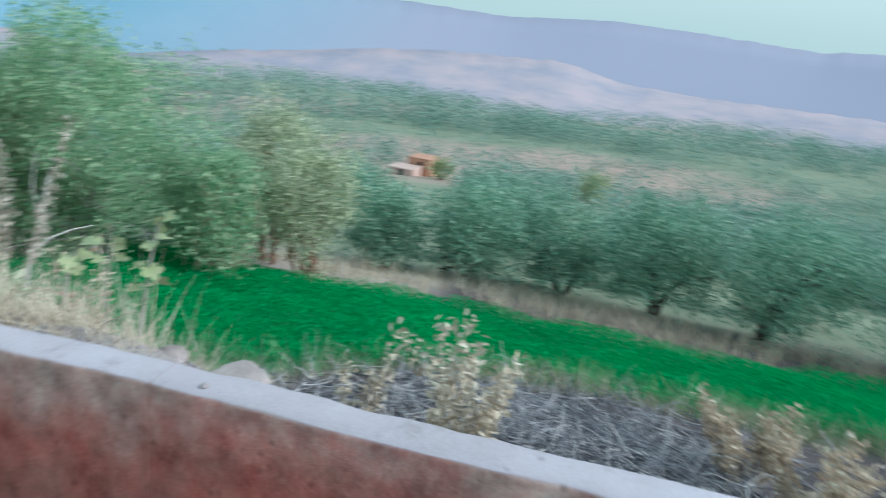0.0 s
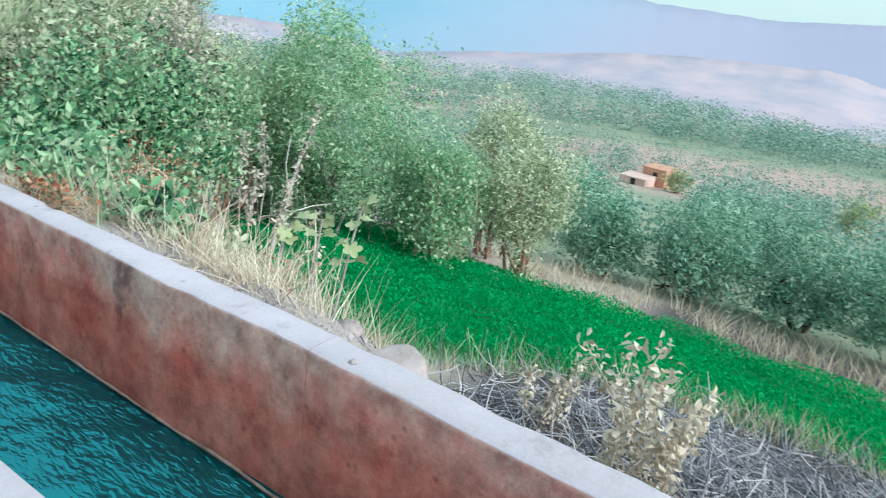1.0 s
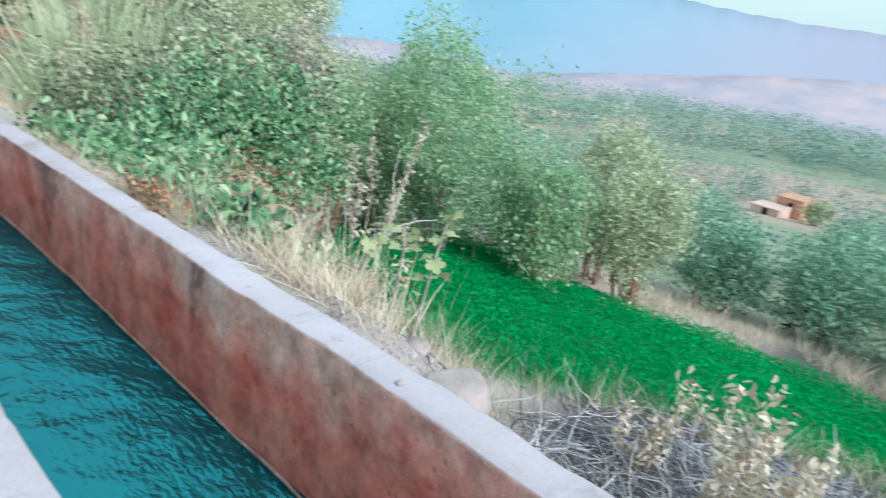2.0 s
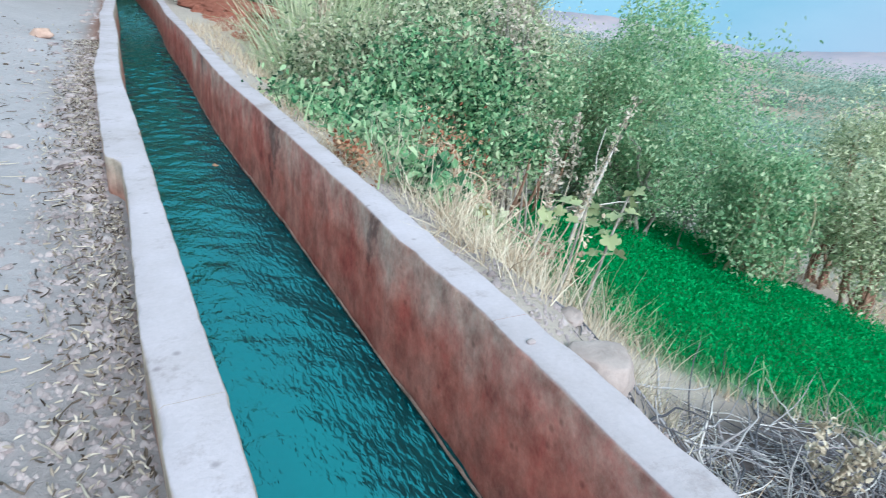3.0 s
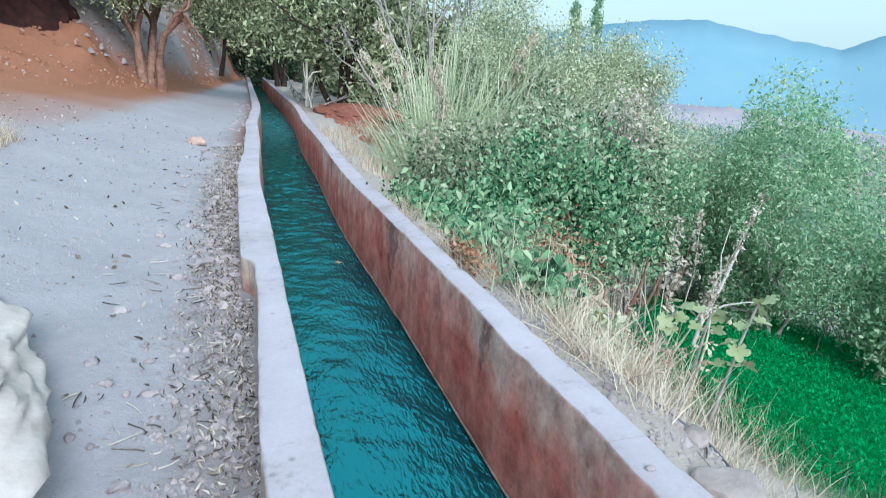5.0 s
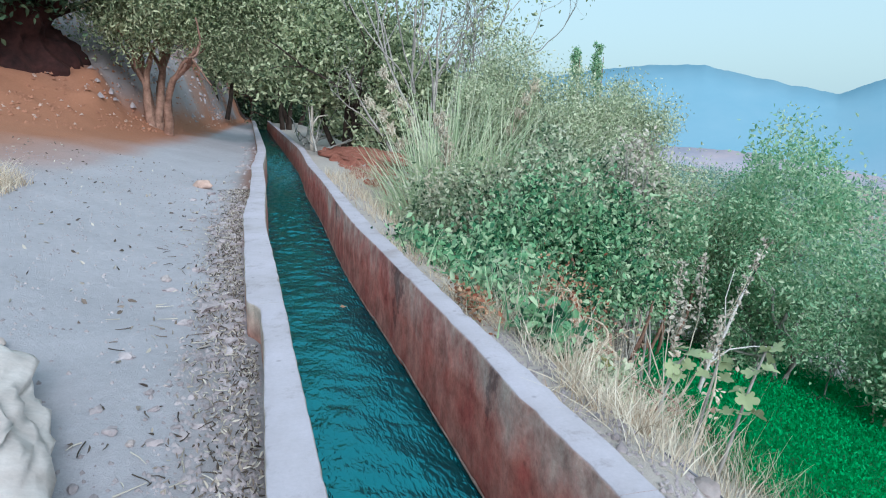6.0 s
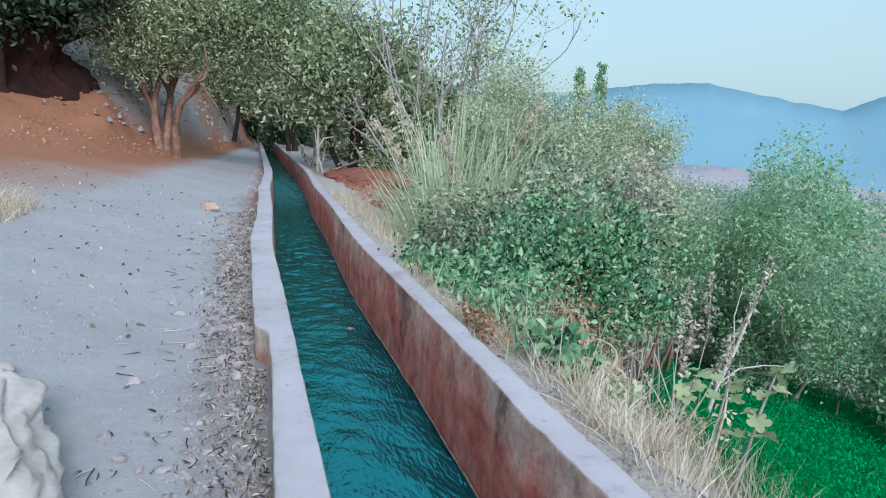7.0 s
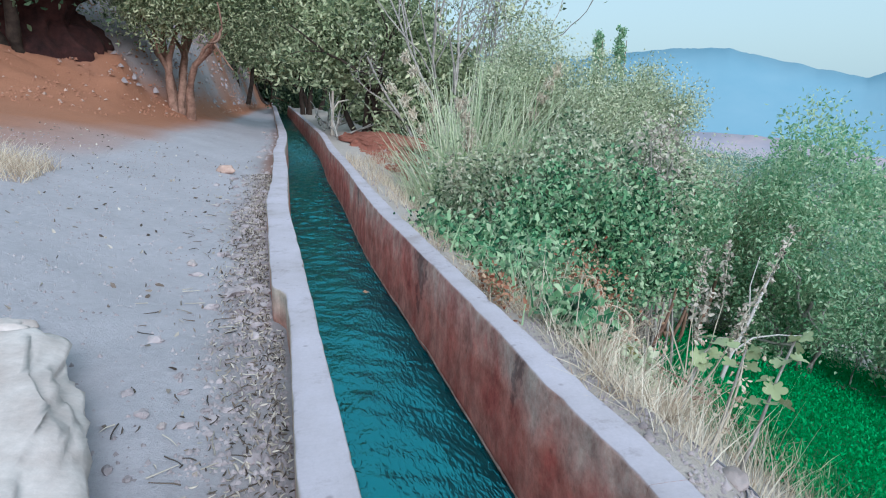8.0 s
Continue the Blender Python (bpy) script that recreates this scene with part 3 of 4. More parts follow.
# the thicket beside the channel
T1 = "leafy green bramble thicket spilling beside the channel wall"
G1 = "thicket beside the channel"
for x, y, r, top, cnt in ((2.1, 5.9, (0.75, 1.0, 0.75), 0.12, 3000), (3.1, 6.5, (1.0, 1.0, 1.15), 0.5, 5200), (1.95, 4.85, (0.5, 0.6, 0.45), 0.0, 1400), (1.62, 4.1, (0.25, 0.4, 0.25), 0.0, 520), (4.1, 7.2, (0.9, 1.0, 1.2), 0.42, 4200)):
    bush("bramble_bush", x, y, r, top, M_LEAF, 0.066, int(cnt * 2.5), T1, group=G1, stems=14, reach=0.105, shell=0.3)
for x, y, r, top, cnt in ((2.6, 7.9, (0.85, 1.0, 0.9), 0.4, 4200), (3.5, 7.6, (0.9, 0.9, 1.2), 0.85, 5200), (4.2, 8.6, (0.9, 1.0, 1.3), 1.0, 5200), (5.0, 8.3, (0.7, 0.8, 1.2), 0.75, 3600)):
    bush("bramble_bush", x, y, r, top, M_LEAF_GREY, 0.064, int(cnt * 2.6), "greyish pale thicket with drying leaves", group=G1, stems=22, bark=M_BLEACH, reach=0.11, shell=0.3)
bush("dry_bush", 2.05, 4.12, (0.4, 0.45, 0.42), 0.05, M_RUST, 0.03, 1500, "dry brown twiggy bush among the brambles", stems=130, bark=M_STRAW, group=G1)
bush("dry_bush", 4.75, 7.5, (0.3, 0.3, 0.5), 0.95, M_WHITE, 0.06, 380, "withered branch with pinkish dead leaves", stems=20, bark=M_BARK_GREY, group=G1)
bush("dark_bush", 6.0, 8.9, (0.85, 0.85, 1.2), 0.05, M_LEAF_TREE, 0.075, 7000, "dark green dense bush behind the thicket")
for x, y, r, top in ((5.2, 10.1, (1.15, 1.1, 1.6), 1.8), (6.3, 10.6, (1.1, 1.1, 1.6), 1.6), (4.2, 10.9, (1.1, 1.2, 1.6), 2.25)):
    bush("pale_shrub", x, y, r, top, M_LEAF_PALE, 0.054, 60000, "tall pale grey-green shrub behind the thicket", group="pale shrubs", long=2.4, per=70, reach=0.13, loose=0.0, shell=0.35, coarse=True)

# trees and shrubs along the field
rng = np.random.default_rng(21)
tree("field_tree", 8.1, 8.3, 3.2, (0, 0, 2.35), (1.8, 1.8, 2.2), M_LEAF_TREE, 0.066, 34000, "bushy green tree standing at the edge of the field", trunks=5, radius=0.06, bark=M_BARK_GREY, per=36, reach=0.14)
tree("field_tree", 7.4, 9.9, 3.9, (0.3, 0, 1.75), (1.6, 1.6, 1.7), M_LEAF_PALE, 0.06, 26000, "pale feathery tree at the edge of the field", trunks=4, radius=0.05, bark=M_BARK_GREY, per=44, reach=0.17)
bush("field_bush", 9.3, 6.6, (0.95, 0.95, 1.15), -1.25, M_LEAF_TREE, 0.08, 7000, "dark green bush with bare dry stems at the field edge", stems=40, bark=M_STRAW)
bush("field_bush", 10.6, 5.5, (0.95, 0.95, 1.3), -1.05, M_LEAF_PALE, 0.08, 8000, "pale dry olive-green bush at the field edge", long=2.6)
bush("field_bush", 11.8, 6.9, (1.2, 1.2, 1.5), -0.6, M_LEAF_PALE, 0.08, 8000, "tall pale feathery bush at the field edge", long=2.6)
for x, y, t in ((9.7, 9.7, -2.3), (10.9, 8.5, -2.2), (9.0, 10.6, -1.9)):
    bush("field_bush", x, y, (1.0, 1.0, 0.85), t, M_LEAF_TREE, 0.075, 4500, "low dark green bush at the end of the field", group="bushes at the end of the field")
G2 = "olive trees below the field"
for x, y, s in ((13.9, 5.0, 0.78), (14.2, 2.9, 0.9), (15.0, 0.9, 1.0), (14.0, -1.2, 1.1), (13.2, -3.6, 1.15), (12.4, -6.2, 1.2), (17.5, 3.6, 1.1), (18.2, -0.8, 1.1), (17.0, -5, 1.2), (19, 7.5, 1.1), (16.2, 9.2, 1.1), (22, 3, 1.2), (23, -3, 1.2)):
    tree("olive_tree", x, y, 2.2 * s, (0, 0, 1.3 * s), (1.4 * s, 1.4 * s, 1.25 * s), M_OLIVE_BLUE, 0.11, 6500, "round grey-green olive tree below the field", trunks=2, radius=0.09, spread=0.5, bark=M_BARK_DARK, per=30, reach=0.16, long=3.0, group=G2)

# trees round the path
tree("olive_tree", -2.5, 22.0, 5.6, (1.7, 0, 4.15), (4.4, 2.8, 2.0), M_OLIVE, 0.125, 62000, "spreading olive tree with several gnarled stems beside the path", trunks=5, radius=0.15, spread=0.24, per=40, reach=0.3, long=3.0)
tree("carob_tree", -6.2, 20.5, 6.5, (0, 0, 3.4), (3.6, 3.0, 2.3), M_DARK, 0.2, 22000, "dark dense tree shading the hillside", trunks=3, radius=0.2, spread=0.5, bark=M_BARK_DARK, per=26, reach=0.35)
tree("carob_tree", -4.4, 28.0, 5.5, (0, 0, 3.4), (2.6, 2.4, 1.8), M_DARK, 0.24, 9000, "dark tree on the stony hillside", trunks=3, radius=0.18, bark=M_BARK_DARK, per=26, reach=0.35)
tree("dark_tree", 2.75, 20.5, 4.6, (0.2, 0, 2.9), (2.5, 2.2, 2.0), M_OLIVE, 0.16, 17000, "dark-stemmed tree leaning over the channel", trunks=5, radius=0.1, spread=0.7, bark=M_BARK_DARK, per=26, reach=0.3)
tree("dark_tree", 4.6, 17.5, 4.2, (0, 0, 2.5), (1.9, 1.8, 1.6), M_OLIVE, 0.15, 9000, "grey-green tree behind the reeds", trunks=3, radius=0.08, bark=M_BARK_DARK, per=26, reach=0.3)
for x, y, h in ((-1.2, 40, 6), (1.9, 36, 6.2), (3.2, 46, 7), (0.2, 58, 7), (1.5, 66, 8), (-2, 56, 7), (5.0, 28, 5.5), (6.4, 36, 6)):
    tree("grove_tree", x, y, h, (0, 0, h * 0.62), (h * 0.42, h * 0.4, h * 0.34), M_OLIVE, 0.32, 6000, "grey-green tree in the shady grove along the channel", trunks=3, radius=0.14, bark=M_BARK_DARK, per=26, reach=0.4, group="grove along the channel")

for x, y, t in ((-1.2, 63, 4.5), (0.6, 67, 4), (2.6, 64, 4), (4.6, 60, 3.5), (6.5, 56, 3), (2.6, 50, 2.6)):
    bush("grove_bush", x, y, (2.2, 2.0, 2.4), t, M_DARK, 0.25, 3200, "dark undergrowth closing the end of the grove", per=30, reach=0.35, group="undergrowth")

# the bare tree
root = spot(4.2, 16.2)
ob = thing("bare_tree", root, "nearly leafless tree with thin grey branches", "tree")
lines, tips = limbs((0, 0, 0), 8.0, 9, 0.05, 0.34, wild=0.14, depth=4)
lines = [w for w in lines if w[0][:, 0].min() > -2.3 and w[0][:, 0].max() < 3.2]
tips = np.array([w[0][-1] for w in lines if w[1][0] < 0.01])
part("trunk", tube_mesh("trunk", lines, M_BARK_GREY, 5), ob)
part("crown", leaf_mesh("crown", around(tips[rng.integers(0, len(tips), 1500)], 2, 0.12), 0.1, M_OLIVE, 2.0), ob)

# poplars
for x, y, h in ((11.9, 23.2, 7.55), (12.6, 22.9, 7.75)):
    ob = thing("poplar", spot(x, y), "slender dark green poplar rising behind the shrubs", "tree", "poplars")
    part("trunk", tube_mesh("trunk", [(wander((0, 0, 0), (0, 0, 1), h * 0.95, 8, 0.02), np.linspace(0.09, 0.01, 9))], M_BARK), ob)
    hgt = rng.uniform(0.25, 1, 110)
    a = rng.uniform(0, 6.28, 110)
    r = 0.2 * np.sin(np.clip(hgt, 0, 1) * 2.9) ** 0.7 + 0.03
    cl = np.stack([np.cos(a) * r * 0.7, np.sin(a) * r * 0.7, hgt * h], -1)
    part("crown", leaf_mesh("crown", around(cl, 40, 0.07), 0.085, M_LEAF_TREE, 1.6), ob)

# reeds
root = spot(2.8, 9.6)
ob = thing("reed_clump", root, "tall pale green clump of giant reed grass", "reeds")
k = 3000
a, out = rng.uniform(0, 2 * np.pi, k), rng.uniform(0, 1, k) ** 0.8
hub = np.array([(0, 0), (0.45, 0.1), (0.9, -0.1), (0.3, 0.6), (1.4, 0.4), (-0.1, 0.3)])[rng.integers(0, 6, k)]
ln = rng.uniform(1.8, 4.5, k) * (1 - 0.1 * hub[:, 0])
r0 = np.stack([np.cos(a) * 0.25 * out + hub[:, 0], np.sin(a) * 0.25 * out + hub[:, 1], np.zeros(k) - 0.2], -1)
tip = np.stack([np.where(np.cos(a) < 0, 0.6, 1.05) * np.cos(a) * out * 0.66 * ln + 0.04 * ln, np.sin(a) * out * 0.66 * ln, ln * (1.08 - 0.22 * out)], -1)
tagged(part("leafage", blade_mesh("leafage", r0, r0 + tip, rng.uniform(0.018, 0.05, k), M_REED, 0.35 + 1.3 * (rng.random((k, 1)) ** 1.5), 8), ob), kind="stuff")
k = 2200
a, ln = rng.uniform(0, 2 * np.pi, k), rng.uniform(0.8, 2.3, k)
hub = np.array([(0, 0), (0.5, 0.1), (1.0, -0.1), (0.3, 0.6), (1.5, 0.3)])[rng.integers(0, 5, k)]
r0 = np.stack([np.cos(a) * 0.3 + hub[:, 0], np.sin(a) * 0.3 + hub[:, 1], rng.uniform(-0.2, 1.5, k)], -1)
tip = np.stack([np.where(np.cos(a) < 0, 0.5, 0.7) * np.cos(a) * ln * 0.7, np.sin(a) * ln * 0.7, ln * 0.85], -1)
tagged(part("undergrowth", blade_mesh("undergrowth", r0, r0 + tip, rng.uniform(0.02, 0.05, k), M_REED, 0.8 + 1.0 * rng.random((k, 1)), 7), ob), kind="stuff")
k = 420
a, ln = rng.uniform(0, 2 * np.pi, k), rng.uniform(0.6, 1.6, k)
r0 = np.stack([np.cos(a) * 0.35, np.sin(a) * 0.35, np.zeros(k) + rng.uniform(0, 0.8, k)], -1)
part("dry_blades", blade_mesh("dry_blades", r0, r0 + np.stack([np.where(np.cos(a) < 0, 0.4, 0.8) * np.cos(a) * ln, np.sin(a) * ln * 0.8, ln * 0.7], -1), rng.uniform(0.02, 0.045, k), M_STRAW, 1.1, 6), ob, "dry straw-coloured hanging blades")

for a, ln in ((2.6, 3.0), (2.2, 3.5), (0.4, 3.3), (4.2, 2.8)):
    f = np.linspace(0, 1, 12)[:, None]
    line = np.array([math.cos(a) * 0.2 + 0.3, math.sin(a) * 0.2, 0]) + f * np.array([math.cos(a) * 0.3, math.sin(a) * 0.3, 1.0]) * ln - f ** 4 * np.array([-math.cos(a) * 0.35, -math.sin(a) * 0.35, 0.3])
    stalk = part("stalk", tube_mesh("stalk", [(line, np.linspace(0.012, 0.005, 12))], M_STRAW, 5), ob, "straw-coloured flowering stalk")
    pts = around(np.repeat(line[8:], 4, 0) + rng.normal(size=(16, 3)) * 0.03, 22, 0.04)
    tagged(part("plume", leaf_mesh("plume", pts, 0.08, M_BLEACH, 6.0, aim=np.array([0, 0, 1.6])), stalk, "pale feathery plume"), kind="stuff")

# dry grass along the bank
def grass(name, count, xs, ys_, high, width, mat, label, lean=0.35, kind="stuff", keep=None):
    x, y = rng.uniform(*xs, count), rng.uniform(*ys_, count)
    if keep is not None:
        good = keep(x, y)
        x, y = x[good], y[good]
    r0 = np.stack([x, y, ground_z(x, y) - 0.02], -1)
    h = rng.uniform(*high, len(x))
    tip = np.stack([rng.normal(size=len(x)) * lean * h, rng.normal(size=len(x)) * lean * h, h], -1)
    return tagged(part(name, blade_mesh(name, r0, r0 + tip, rng.uniform(0.6, 1.4, len(x)) * width, mat, 0.3, 4)), label, "grass", kind=kind)


def patchy(f, cut, seed=0.0):
    return lambda x, y: wave(x, y, f, seed) + 0.6 * wave(x, y, f * 2.7, seed + 1) > cut


def tuft(x, y, count, high, mat, label, lean=0.8):
    """A fan of dry stems from one root."""
    a, h = rng.uniform(0, 2 * np.pi, count), rng.uniform(*high, count)
    r0 = np.stack([np.cos(a) * 0.04, np.sin(a) * 0.04, np.zeros(count) - 0.02], -1)
    o = rng.uniform(0.2, 1, count) * lean
    ob = part("grass_tuft", blade_mesh("grass_tuft", r0, r0 + np.stack([np.cos(a) * o * h, np.sin(a) * o * h, h], -1), rng.uniform(0.004, 0.009, count), mat, 0.5, 5))
    ob.location = spot(x, y)
    return tagged(ob, label, "grass tuft", "dry tufts")


tuft(2.2, 9.3, 160, (0.6, 1.3), M_REED, "green sword-like tuft at the foot of the reeds", 0.5)
tuft(2.3, 8.75, 140, (0.4, 0.9), M_STRAW, "straw-brown withered tuft at the foot of the reeds", 1.0)
tuft(2.05, 9.9, 120, (0.5, 1.1), M_REED, "pale green tuft at the foot of the reeds", 0.7)
for x, y, high in ((1.75, 3.3, (0.2, 0.5)), (1.55, 2.9, (0.12, 0.36)), (2.0, 3.7, (0.25, 0.6)), (1.9, 2.8, (0.2, 0.45)), (2.3, 3.3, (0.25, 0.55)), (1.6, 2.35, (0.1, 0.3)), (2.2, 2.4, (0.2, 0.45))):
    tuft(x, y, 110, high, M_STRAW, "fanned tuft of dry straw stems on the bank")
bush("green_weed", 1.62, 3.3, (0.17, 0.22, 0.12), 0.0, M_LEAF, 0.075, 300, "low leafy green weed beside the wall", stems=0, per=12, reach=0.06)
bush("green_weed", 1.95, 3.25, (0.22, 0.22, 0.18), -0.3, M_LEAF_PALE, 0.06, 320, "pale green weed among the straw", stems=8, per=12, reach=0.07)
grass("dry_tangle", 1700, (1.6, 2.9), (3.4, 5.4), (0.15, 0.45), 0.006, M_STRAW, "bent dry grass tangled among the green weeds", 0.55, keep=patchy(2.0, -0.4, 6))
grass("dry_stalks", 260, (1.4, 2.9), (2.0, 4.2), (0.4, 0.75), 0.006, M_BLEACH, "tall thin dry stalks on the bank", 0.2)
grass("shoulder_grass", 2200, (1.19, 1.5), (1.7, 6.5), (0.04, 0.17), 0.006, M_STRAW, "short dry grass along the outer foot of the wall", 0.6, keep=patchy(2.6, -0.2, 8))
grass("shoulder_weeds", 160, (1.22, 1.6), (3.2, 6.0), (0.04, 0.12), 0.012, M_LEAF, "low green weeds along the outer foot of the wall", 0.6, keep=patchy(2.2, 0.2, 9))
grass("dry_grass", 5200, (1.35, 3.0), (1.9, 3.9), (0.06, 0.34), 0.0048, M_BLEACH, "thin bleached straw grass on the bank beside the channel", 0.5, keep=patchy(2.6, -0.35))
grass("dry_grass", 2600, (1.25, 4.6), (-3, 2.6), (0.1, 0.35), 0.007, M_STRAW, "sparse dry grass on the bank", keep=patchy(2.4, 0.1, 2))
grass("dry_grass", 3000, (1.3, 2.4), (5, 13), (0.08, 0.3), 0.008, M_STRAW, "sparse dry grass on the bank beyond the thicket", keep=patchy(1.7, 0.2, 3))
grass("field_margin", 16000, (3.9, 7.8), (-6, 7.5), (0.15, 0.5), 0.011, M_STRAW, "dry weeds along the near margin of the field", keep=lambda x, y: (np.abs(x - near_edge(y) + 0.1) < 0.35) & (wave(x, y, 1.2, 4) > -0.5))
grass("margin_weeds", 9000, (3.9, 7.8), (-6, 7.5), (0.1, 0.4), 0.02, M_LEAF, "pale green weeds along the near margin of the field", keep=lambda x, y: np.abs(x - near_edge(y) - 0.1) < 0.4)
grass("field_margin", 3600, (10.2, 12.5), (-7, 9.5), (0.2, 0.7), 0.014, M_STRAW, "dry grass along the far margin of the field", keep=patchy(0.8, -0.2, 5))
grass("bank_weeds", 700, (1.3, 3.6), (3.0, 6.5), (0.1, 0.4), 0.022, M_LEAF, "green weeds among the dry grass", keep=patchy(1.9, 0.35, 7))

# the crop
k = 170000
x, y = rng.uniform(4.5, 10.7, k), rng.uniform(-8, 10.4, k)
good = (x > near_edge(y) + 0.2 * np.sin(y * 2.3)) & (x < 10.4 + 0.25 * np.sin(y * 0.9)) & (y < 10.2 - 0.5 * np.abs(x - 7.5))
x, y = x[good], y[good]
tall = 0.24 + 0.09 * wave(x, y, 1.4) + 0.05 * wave(x, y, 3.9, 2)
z = ground_z(x, y) + rng.uniform(0.2, 1.0, len(x)) * np.maximum(tall, 0.08)
tagged(part("crop_field", leaf_mesh("crop_field", np.stack([x, y, z], -1), 0.055, M_CROP, 2.6, coarse=True, aim=np.array([0, 0, 1.3]))), "bright green low crop in the field", "crop", kind="stuff")

# brush pile and dry weeds
lines = []
for _ in range(4200):
    x, y = 4.4 + rng.normal() * 1.3, 0.3 + rng.normal() * 1.4
    if x < 1.75 or x > near_edge(y) - 0.3 or y > 3.1 or y > 0.6 + 0.75 * x:
        continue
    hump = 0.4 * math.exp(-((x - 4.6) / 1.2) ** 2 - ((y - 0.3) / 1.6) ** 2)
    a = rng.normal() * 1.0 + (0.2 if rng.random() < 0.5 else 2.6)
    d = np.array([math.cos(a), math.sin(a), -0.3 * math.cos(a) + rng.normal() * 0.15])
    p = spot(x, y) + [0, 0, rng.uniform(0.0, 1.0) * hump]
    pts = wander(p, d, rng.uniform(0.3, 0.9), 6, 0.3)
    if pts[:, 0].min() < 1.24:
        continue
    pts[:, 2] = np.maximum(pts[:, 2], ground_z(pts[:, 0], pts[:, 1]) + 0.01)
    r = rng.uniform(0.003, 0.011)
    lines.append((pts, np.linspace(r, r * 0.3, 7)))
for _ in range(420):
    x, y = rng.uniform(1.55, 3.2), rng.uniform(-1.5, 1.5)
    a = rng.uniform(0, 6.28)
    pts = wander(spot(x, y) + [0, 0, 0.03], (math.cos(a), math.sin(a), -0.6 * math.cos(a)), rng.uniform(0.15, 0.5), 6, 0.25)
    if pts[:, 0].min() > 1.25:
        pts[:, 2] = np.maximum(pts[:, 2], ground_z(pts[:, 0], pts[:, 1]) + 0.008)
        lines.append((pts, np.linspace(0.006, 0.002, 7)))
pile = thing("brush_pile", (0, 0, 0), "tangled pile of grey cut branches on the bank", "brush pile")
for line in lines[:220]:
    part("branch", tube_mesh("branch", [(line[0], line[1] * 1.5)], M_BRANCH, 5), pile)
tagged(part("small_wood", tube_mesh("small_wood", lines[220:], M_TWIG, 4), pile), kind="stuff")


def weed(x, y, h, stems, mat, label, leaf=0.055, per=34, name="dry_weed", lean=0.2, bare=1):
    root = spot(x, y)
    ob = thing(name, root, label, "weed", "dry weeds")
    pts = []
    for _ in range(stems):
        a = rng.uniform(0, 6.28)
        line = wander((rng.normal() * 0.08, rng.normal() * 0.08, 0), (math.cos(a) * lean * 2, math.sin(a) * lean * 2, 1), h * rng.uniform(0.6, 1), 8, 0.07)
        part("stem", tube_mesh("stem", [(line, np.linspace(0.011, 0.004, 9))], M_BLEACH, 5), ob)
        pts.append(around(np.concatenate([line[bare:], (line[bare:-1] + line[bare + 1:]) / 2]), per, 0.04))
    part("foliage", leaf_mesh("foliage", np.concatenate(pts), leaf, mat, 2.0), ob)


weed(4.5, 2.1, 0.8, 4, M_BLEACH, "bleached dry weed with crumpled leaves", 0.06, 6, lean=0.12)
weed(3.6, 1.28, 1.6, 5, M_BLEACH, "bleached dry weed with crumpled leaves", 0.07, 8, lean=0.13)
weed(3.8, 0.95, 1.45, 4, M_BLEACH, "bleached dry weed growing through the brush", 0.07, 8, lean=0.14)
weed(2.35, 3.3, 0.8, 5, M_STRAW, "dry weed standing in the straw grass", 0.04, per=6)
weed(2.6, 4.2, 0.8, 6, M_STRAW, "dry weed standing in the straw grass", 0.04, per=5)
weed(5.2, -1.4, 1.0, 10, M_STRAW, "dry weed beside the brush pile", 0.06, per=12)
weed(4.3, -1.6, 1.1, 10, M_STRAW, "dry weed beside the brush pile", 0.06, per=12)
weed(5.0, 6.75, 2.5, 7, M_WHITE, "tall bleached weed with dry white leaves", 0.065, 16, "white_weed", 0.2, 5)

# the pale dead trunk
root = spot(5.85, 7.3)
ob = thing("dead_sapling", root, "leaning pale dead sapling with a side branch", "tree")
part("trunk", tube_mesh("trunk", [(np.array([(0, 0, 0), (0.1, -0.05, 0.5), (0.3, -0.1, 1.0), (0.5, -0.1, 1.5), (0.75, -0.1, 1.95)]), np.linspace(0.034, 0.014, 5)),
     (np.array([(0.12, -0.05, 0.55), (0.4, -0.1, 0.75), (0.75, -0.15, 0.78), (1.1, -0.2, 0.75)]), np.linspace(0.015, 0.006, 4)),
     (np.array([(0.3, -0.1, 1.0), (0.25, -0.1, 1.5), (0.35, -0.1, 1.9)]), np.linspace(0.012, 0.005, 3))], M_PALEWOOD, 8), ob)


def broad_leaf(name, mat, size):
    """A lobed leaf with a midrib fold, lying along x."""
    pts = []
    for k in range(30):
        a = -math.pi + 2 * math.pi * k / 30
        r = size * 0.5 * (0.6 + 0.4 * abs(math.cos(2.5 * a)) ** 0.7) * (1.0 - 0.3 * (abs(a) > 2.6))
        pts.append((r * math.cos(a) + size * 0.35, r * math.sin(a), abs(r * math.sin(a)) * 0.3 - 0.12 * abs(r * math.cos(a))))
    v = [(size * 0.3, 0, 0)] + pts
    return mesh_of(name, v, [(0, 1 + k, 1 + (k + 1) % 30) for k in range(30)], mat, True)


FIG = broad_leaf("leaf", M_FIG, 0.115)


